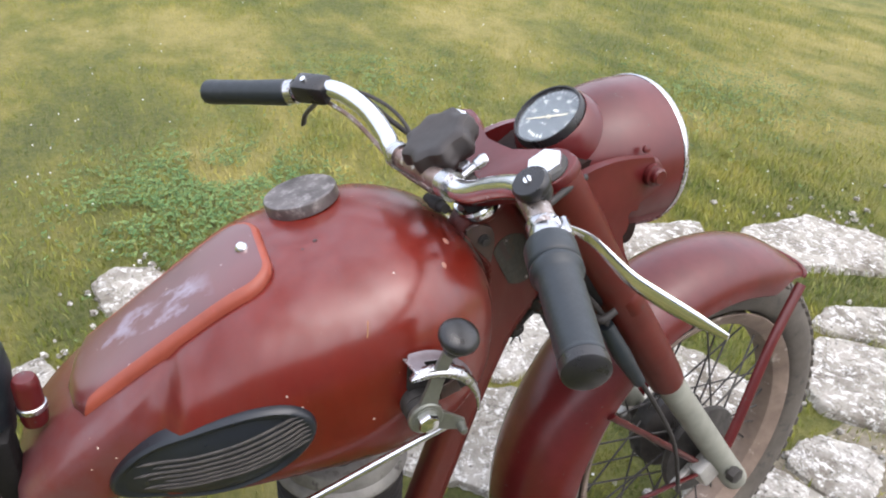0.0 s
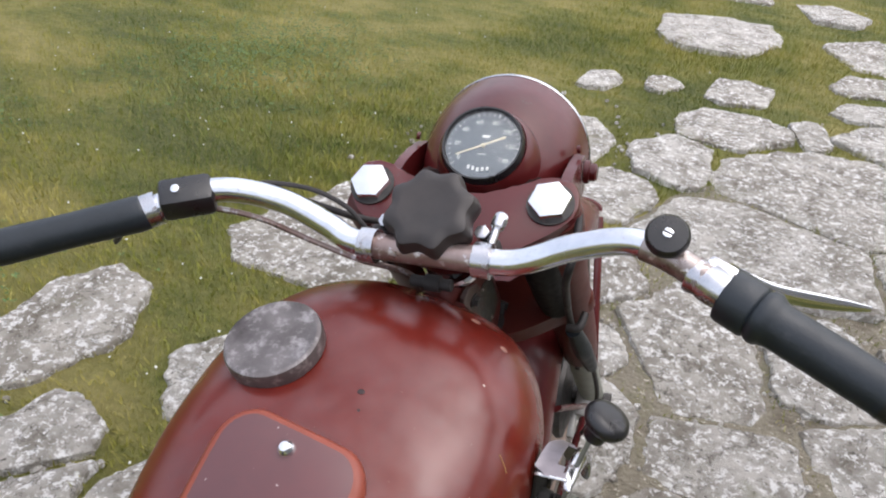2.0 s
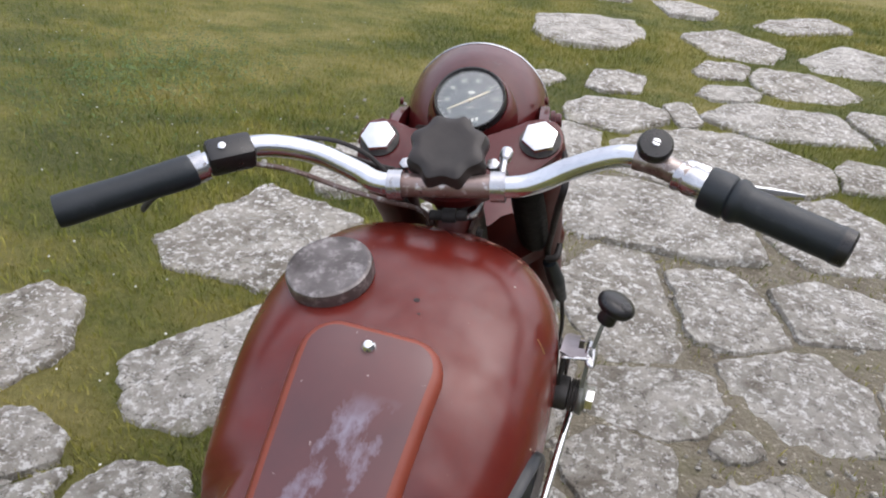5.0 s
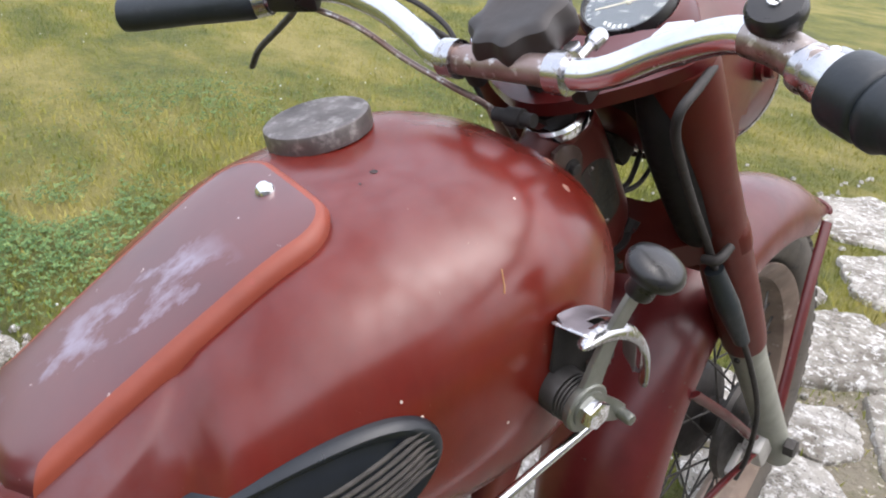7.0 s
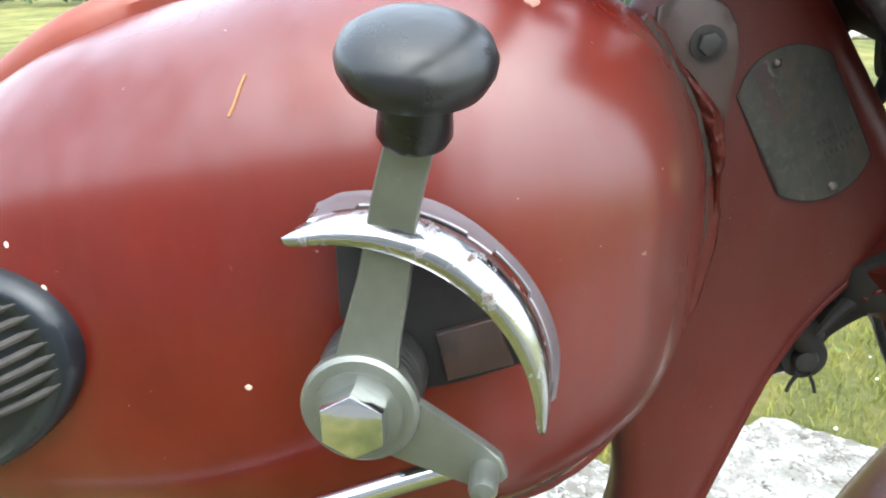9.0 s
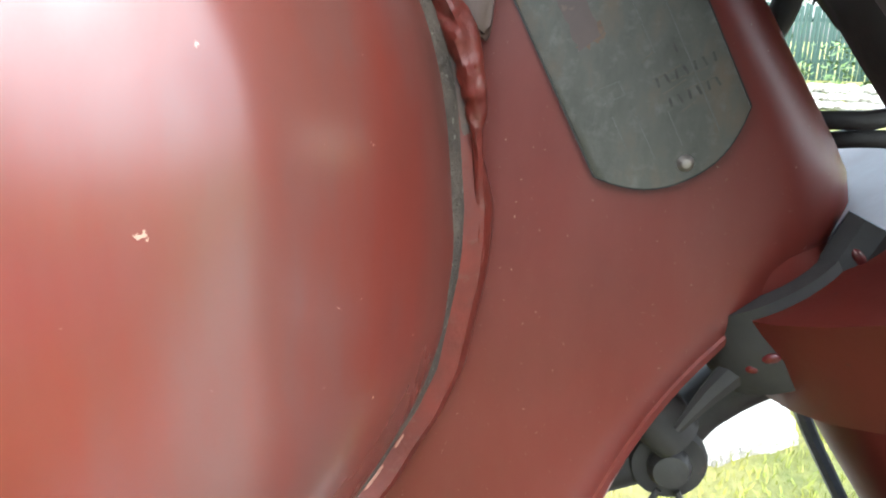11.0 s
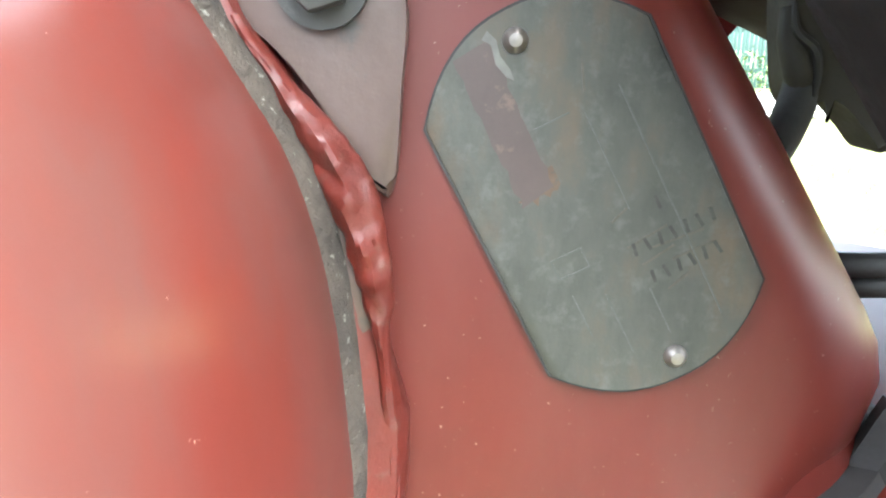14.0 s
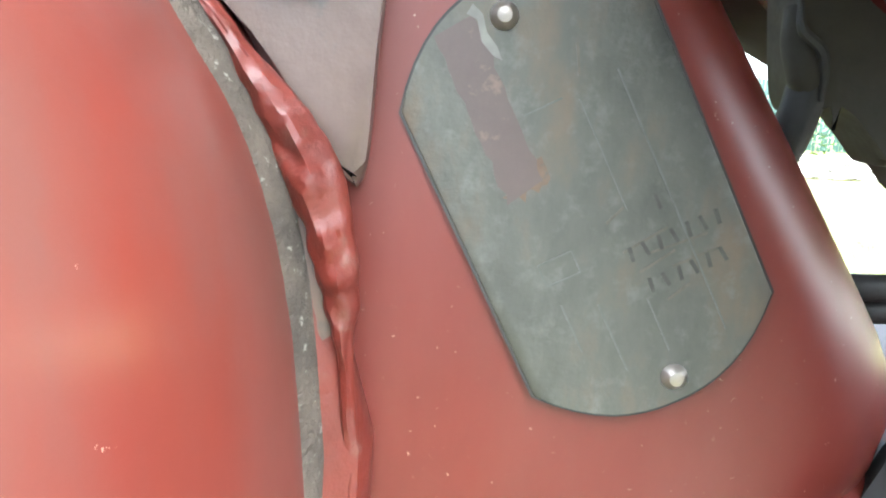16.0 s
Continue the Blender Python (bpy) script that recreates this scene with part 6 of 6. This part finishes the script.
    part("needle", prism([(-0.026, -0.0013), (-0.026, 0.0013), (0.0, 0.0012), (0.031, 0.0007), (0.031, -0.0007), (0.0, -0.0012)], 0.0005, 0, dm @ pose(0, 0, 0.0018, 0, 0, 207)), GREEN_RUST, lamp, "pale speedometer needle", smooth=False)
    part("needle_hub", lathe([(0, 0), (0.0026, 0), (0.0022, 0.0026), (0, 0.003)], 16, dm @ Matrix.Translation((0, 0, 0.0006))), GREEN_RUST, lamp)
    # Ears between lamp and fork, screws and the pivot bolt.
    for s in (-1, 1):
        ear = [(p.x, p.y) for p in spline([(0.050, 0.004, 0), (0.081, 0.006, 0), (0.128, -0.014, 0), (0.172, -0.048, 0), (0.186, -0.066, 0), (0.182, -0.090, 0), (0.160, -0.096, 0), (0.128, -0.090, 0), (0.102, -0.100, 0), (0.090, -0.125, 0), (0.082, -0.165, 0), (0.058, -0.19, 0)], 4)]
        if s < 0:
            ear = [(p.x, p.y) for p in spline([(0.050, 0.004, 0), (0.081, 0.006, 0), (0.128, -0.014, 0), (0.172, -0.048, 0), (0.186, -0.066, 0), (0.182, -0.090, 0), (0.160, -0.096, 0), (0.128, -0.090, 0), (0.100, -0.094, 0), (0.082, -0.098, 0), (0.068, -0.106, 0), (0.052, -0.118, 0)], 4)]
        bm = prism(ear, 0.012, 0.007, FRONT @ Matrix(((0, 0, s, s * 0.091), (1, 0, 0, 0), (0, 1, 0, 0), (0, 0, 0, 1))), segments=4)
        part("lamp_ear", bm, PAINT_DULL, lamp, "red bracket between lamp and fork")
        part("pivot_bolt", lathe([(0, 0), (0.014, 0), (0.014, 0.006), (0.0105, 0.007), (0.0105, 0.013), (0.008, 0.015), (0, 0.015)], 20, front_axes((s * 0.104, 0.166, -0.070), (s, 0, 0), (0, 1, 0))), PAINT_DULL, lamp, "painted pivot bolt")
        part("rim_screw", lathe([(0, 0), (0.0048, 0), (0.0048, 0.004), (0, 0.005)], 12, front_axes((s * 0.0965, 0.176, -0.040), (s, 0, 0.3), (0, 1, 0))), PAINT_DULL, lamp)
    # Body behind the lamp, its red blackened for the shade there, and the wires that leave it round the frame head.
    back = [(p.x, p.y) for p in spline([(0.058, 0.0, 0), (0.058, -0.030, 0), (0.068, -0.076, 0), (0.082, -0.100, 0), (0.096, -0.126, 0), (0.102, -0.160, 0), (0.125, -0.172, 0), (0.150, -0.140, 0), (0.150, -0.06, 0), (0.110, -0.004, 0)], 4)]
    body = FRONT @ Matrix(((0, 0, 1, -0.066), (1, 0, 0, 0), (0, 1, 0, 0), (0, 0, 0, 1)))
    part("lamp_bracket", prism(back, 0.132, 0.010, body), SHADE_RED, lamp, "dark red bracket behind the lamp, blackened for shade")
    flap = [(p.x, p.y) for p in spline([(0.378, 0.790, 0), (0.380, 0.774, 0), (0.3815, 0.766, 0), (0.3835, 0.7625, 0), (0.3865, 0.7632, 0), (0.3890, 0.7640, 0), (0.3930, 0.7620, 0), (0.398, 0.757, 0), (0.404, 0.752, 0), (0.412, 0.760, 0), (0.414, 0.790, 0)], 4)]
    boot = part("rubber_boot", prism(flap, 0.016, 0.005, side(-0.022), segments=3), BOOT, lamp, "slack brown rubber boot over the wires")
    part("boot_fold", tube([(-0.0058, 0.3785, 0.784), (-0.0050, 0.3795, 0.778), (-0.0048, 0.3835, 0.7745), (-0.0050, 0.3850, 0.770), (-0.0055, 0.3852, 0.7645)], [0.0006, 0.0011, 0.0012, 0.0010, 0.0006], 8, 5), DARK, boot)
    part("boot_lobe", tube([(-0.010, 0.3795, 0.783), (-0.009, 0.3805, 0.776), (-0.008, 0.3825, 0.769), (-0.009, 0.3838, 0.7640)], [0.0022, 0.0034, 0.0036, 0.0016], 12, 5), BOOT, boot)
    # Added black tube that stands for the shaded inner side of the leg.
    part("leg_shade", tube([at_front(*p) for p in ((0.074, 0.044, 0.022), (0.080, 0.036, -0.02), (0.082, 0.034, -0.06), (0.084, 0.034, -0.11), (0.087, 0.035, -0.165), (0.090, 0.036, -0.185))], [0.016, 0.022, 0.023, 0.022, 0.020, 0.010], 16), FLAT_BLACK, lamp, "near-black tube standing for shade beside the fork leg")
    for wire, rad in (([(-0.020, 0.120, -0.020), (-0.012, 0.092, -0.055), (-0.004, 0.066, -0.082), (0.0, 0.052, -0.096), (-0.004, 0.036, -0.110), (-0.030, 0.018, -0.125), (-0.040, -0.02, -0.13)], 0.0042),
                      ([(0.0, 0.105, -0.130), (0.0, 0.076, -0.146), (0.0, 0.056, -0.150), (-0.004, 0.037, -0.140), (-0.032, 0.018, -0.128), (-0.042, -0.02, -0.12)], 0.0030),
                      ([(0.004, 0.110, -0.162), (0.0, 0.082, -0.170), (0.0, 0.060, -0.161), (-0.006, 0.038, -0.148), (-0.034, 0.016, -0.145), (-0.044, -0.02, -0.15)], 0.0028)):
        part("lamp_wire", tube([at_front(*p) for p in wire], rad, 10), DARK, lamp, "black wire behind the lamp")
    return lamp


def text(word, size, m, material, parent):
    """A word as a flat mesh, centred."""
    cu = bpy.data.curves.new("word", "FONT")
    cu.body, cu.size, cu.align_x, cu.align_y = word, size, "CENTER", "CENTER"
    tmp = bpy.data.objects.new("word", cu)
    me = bpy.data.meshes.new_from_object(tmp)
    bpy.data.objects.remove(tmp)
    bpy.data.curves.remove(cu)
    me.transform(m)
    me.materials.clear()
    me.materials.append(material)
    ob = new("figure", me)
    ob.parent = parent
    return ob


headlamp()


# ---- front wheel and mudguard ----
def front_wheel():
    m = front_axes(AXLE, (1, 0, 0), (0, 1, 0))
    R = 0.332
    prof = []
    for k in range(25):
        a = radians(-128 + 256 * k / 24)
        prof.append((R - 0.046 + 0.046 * math.cos(a), 0.043 * math.sin(a)))
    tyre = part("tyre", lathe(prof + [(R - 0.080, 0.020), (R - 0.080, -0.020)], 72, m), TYRE, None, "dusty worn tyre")
    wheel = part("front_wheel", lathe([(0.246, -0.034), (0.250, -0.036), (0.252, -0.033), (0.246, -0.028), (0.236, -0.022), (0.231, 0.0), (0.236, 0.022), (0.246, 0.028), (0.252, 0.033), (0.250, 0.036), (0.244, 0.034), (0.226, 0.020), (0.222, 0.0), (0.226, -0.020)], 72, m), RIM, bike,
                 "spoked front wheel with a rusty rim")
    tyre.parent = wheel
    # Tread blocks at the shoulders.
    block = None
    for k in range(72):
        for s in (-1, 1):
            mm = m @ Matrix.Rotation(k * math.tau / 72 + (0.04 if s > 0 else 0), 4, "Z") @ pose(R - 0.0112, 0, s * 0.029, 0, s * -42, 0)
            if block is None:
                ob = part("tread_block", box((0.007, 0.016, 0.020), 0.0015), TYRE, wheel)
                block = ob.data
            else:
                ob = new("tread_block", block)
                ob.parent = wheel
            ob.matrix_basis = mm
    part("hub", lathe([(0.0, -0.062), (0.030, -0.062), (0.034, -0.052), (0.070, -0.048), (0.076, -0.040), (0.076, -0.012), (0.066, -0.006), (0.030, 0.0), (0.028, 0.030), (0.052, 0.034), (0.052, 0.040), (0.020, 0.044), (0.012, 0.10), (0.0, 0.10)], 40, m), DARK, wheel, "dark hub with brake drum")
    part("brake_plate", lathe([(0.0, 0.040), (0.080, 0.040), (0.084, 0.046), (0.082, 0.054), (0.05, 0.062), (0.0, 0.064)], 40, m), STEEL, wheel, "brake plate")
    spoke = None
    for k in range(36):
        s = 1 if k % 2 else -1
        a = k * math.tau / 36
        twist = 0.55 * (1 if (k // 2) % 2 else -1)
        p = m @ Vector((math.cos(a) * 0.232, math.sin(a) * 0.232, 0))
        rr = 0.050 if s > 0 else 0.068
        q = m @ Vector((math.cos(a + twist * 1.6) * rr, math.sin(a + twist * 1.6) * rr, 0.036 if s > 0 else -0.030))
        part("spoke", tube([p, q], 0.0018, 6, 1), STEEL, wheel)
    part("axle_nut", prism(ngon(6, 0.014), 0.014, 0.001, front_axes((0.118, AXLE.y, AXLE.z), (1, 0, 0), (0, 1, 0))), STEEL, wheel, "axle nut")
    part("brake_arm", box((0.012, 0.05, 0.016), 0.003, FRONT @ Matrix.Translation((0.074, 0.005, -0.662))), ALLOY, wheel, "brake arm")
    return wheel


front_wheel()


def mudguard():
    cf, ca, rad = 0.056, -0.680, 0.378
    bm = bmesh.new()
    rings = []
    outer = [(-0.077, -0.072), (-0.078, -0.056), (-0.073, -0.036), (-0.060, -0.018), (-0.042, -0.007), (-0.021, -0.001), (0.0, 0.001), (0.021, -0.001), (0.042, -0.007), (0.060, -0.018), (0.073, -0.036), (0.078, -0.056), (0.077, -0.072)]
    inner = [(x * 0.965, h - 0.003) for x, h in outer][::-1]
    for k in range(49):
        t = k / 48
        ang = radians(27 + 172 * t)
        tip = smooth(0.07, 0.0, t)
        ring = []
        for x, h in outer + inner:
            hh = h * (1 - 0.72 * tip) if h < 0 else h
            r = rad + hh - 0.012 * tip - 0.008 * smooth(0.28, 0.55, t)
            ring.append(at_front(x * (1 - 0.10 * tip), cf + r * math.cos(ang), ca + r * math.sin(ang)))
        rings.append(ring)
    loft(bm, rings)
    g = part("front_mudguard", bm, PAINT_DULL, bike, "deep red front mudguard with dents")
    tip_ang = radians(27)
    part("rolled_tip", tube([at_front(x * 0.9, cf + (rad - 0.012 + h * 0.28) * math.cos(tip_ang), ca + (rad - 0.012 + h * 0.28) * math.sin(tip_ang)) for x, h in outer], 0.0045, 8, 3), PAINT_DULL, g)
    for s in (-1, 1):
        part("front_stay", tube([at_front(s * 0.071, 0.356, -0.532), at_front(s * 0.082, 0.25, -0.572), at_front(s * 0.094, 0.12, -0.645), at_front(s * 0.096, 0.06, -0.675)], 0.0085, 10, 4, flat=0.45), PAINT_DULL, g, "flat red mudguard stay")
        part("rear_stay", tube([at_front(s * 0.079, -0.225, -0.55), at_front(s * 0.088, -0.10, -0.575), at_front(s * 0.092, 0.03, -0.665)], 0.0085, 10, 4, flat=0.45), PAINT_DULL, g)
        part("middle_stay", tube([at_front(s * 0.081, -0.040, -0.385), at_front(s * 0.090, -0.01, -0.48), at_front(s * 0.093, 0.03, -0.62)], 0.0085, 10, 4, flat=0.45), PAINT_DULL, g)
    part("bridge", box((0.16, 0.04, 0.012), 0.004, FRONT @ Matrix.Translation((0, 0.052, -0.235))), PAINT_DULL, g)
    return g


mudguard()
part("brake_cable", tube([(-0.026, 0.400, 0.640), (-0.040, 0.414, 0.622), (-0.054, 0.429, 0.596), (-0.068, 0.450, 0.562), (-0.086, 0.472, 0.528), (-0.112, 0.500, 0.490), (-0.142, 0.528, 0.450)], 0.0030, 8, 4), RUBBER, bike, "thin black cable hanging behind the fork")


# ---- chips, dents and scratches in the tank's paint ----
def paint_marks():
    for x, y, z, r, mat in ((0.106, 0.145, 0, 0.0013, CHIP), (0.166, 0.106, 0.674, 0.0014, CHIP), (0.161, 0.018, 0.725, 0.0013, CHIP), (0.163, 0.032, 0.710, 0.0013, CHIP), (0.161, 0.022, 0.713, 0.0011, CHIP), (0.155, -0.045, 0.655, 0.0010, CHIP),
                            (0.12, -0.150, 0.640, 0.0012, CHIP), (0.11, -0.165, 0.655, 0.0013, CHIP), (0.105, -0.175, 0.630, 0.0010, CHIP), (0.022, 0.082, 0, 0.0034, SPOT), (0.030, 0.066, 0, 0.0016, SPOT), (0.060, 0.222, 0, 0.0050, RUBBED), (0.098, 0.205, 0, 0.0040, RUBBED)):
        if z == 0:
            p, n = Vector((x, y, tank_top(x, y))), Vector((tank_top(x - 0.002, y) - tank_top(x + 0.002, y), tank_top(x, y - 0.002) - tank_top(x, y + 0.002), 0.004))
        else:
            p, n = Vector((tank_side(y, z), y, z)), Vector((0.004, tank_side(y - 0.002, z) - tank_side(y + 0.002, z), tank_side(y, z - 0.002) - tank_side(y, z + 0.002)))
        bm = bmesh.new()
        bmesh.ops.create_icosphere(bm, subdivisions=2, radius=1.0)
        for v in bm.verts:
            v.co *= 1 + 0.3 * noise.noise(v.co * 1.5 + Vector((x * 900, y * 700, 0)))
        bm.transform(axes(p, n) @ Matrix.Diagonal((r, r * 0.8, r * 0.22, 1)))
        part("paint_chip", bm, mat, tank)
    scratch = [(y, z) for y, z in ((0.1068, 0.7835), (0.1055, 0.779), (0.1045, 0.7745), (0.1030, 0.7705))]
    part("paint_scratch", tube([(tank_side(y, z) + 0.0001, y, z) for y, z in scratch], 0.0006, 6, 3), SCRATCH, tank, "short ochre scratch")


paint_marks()
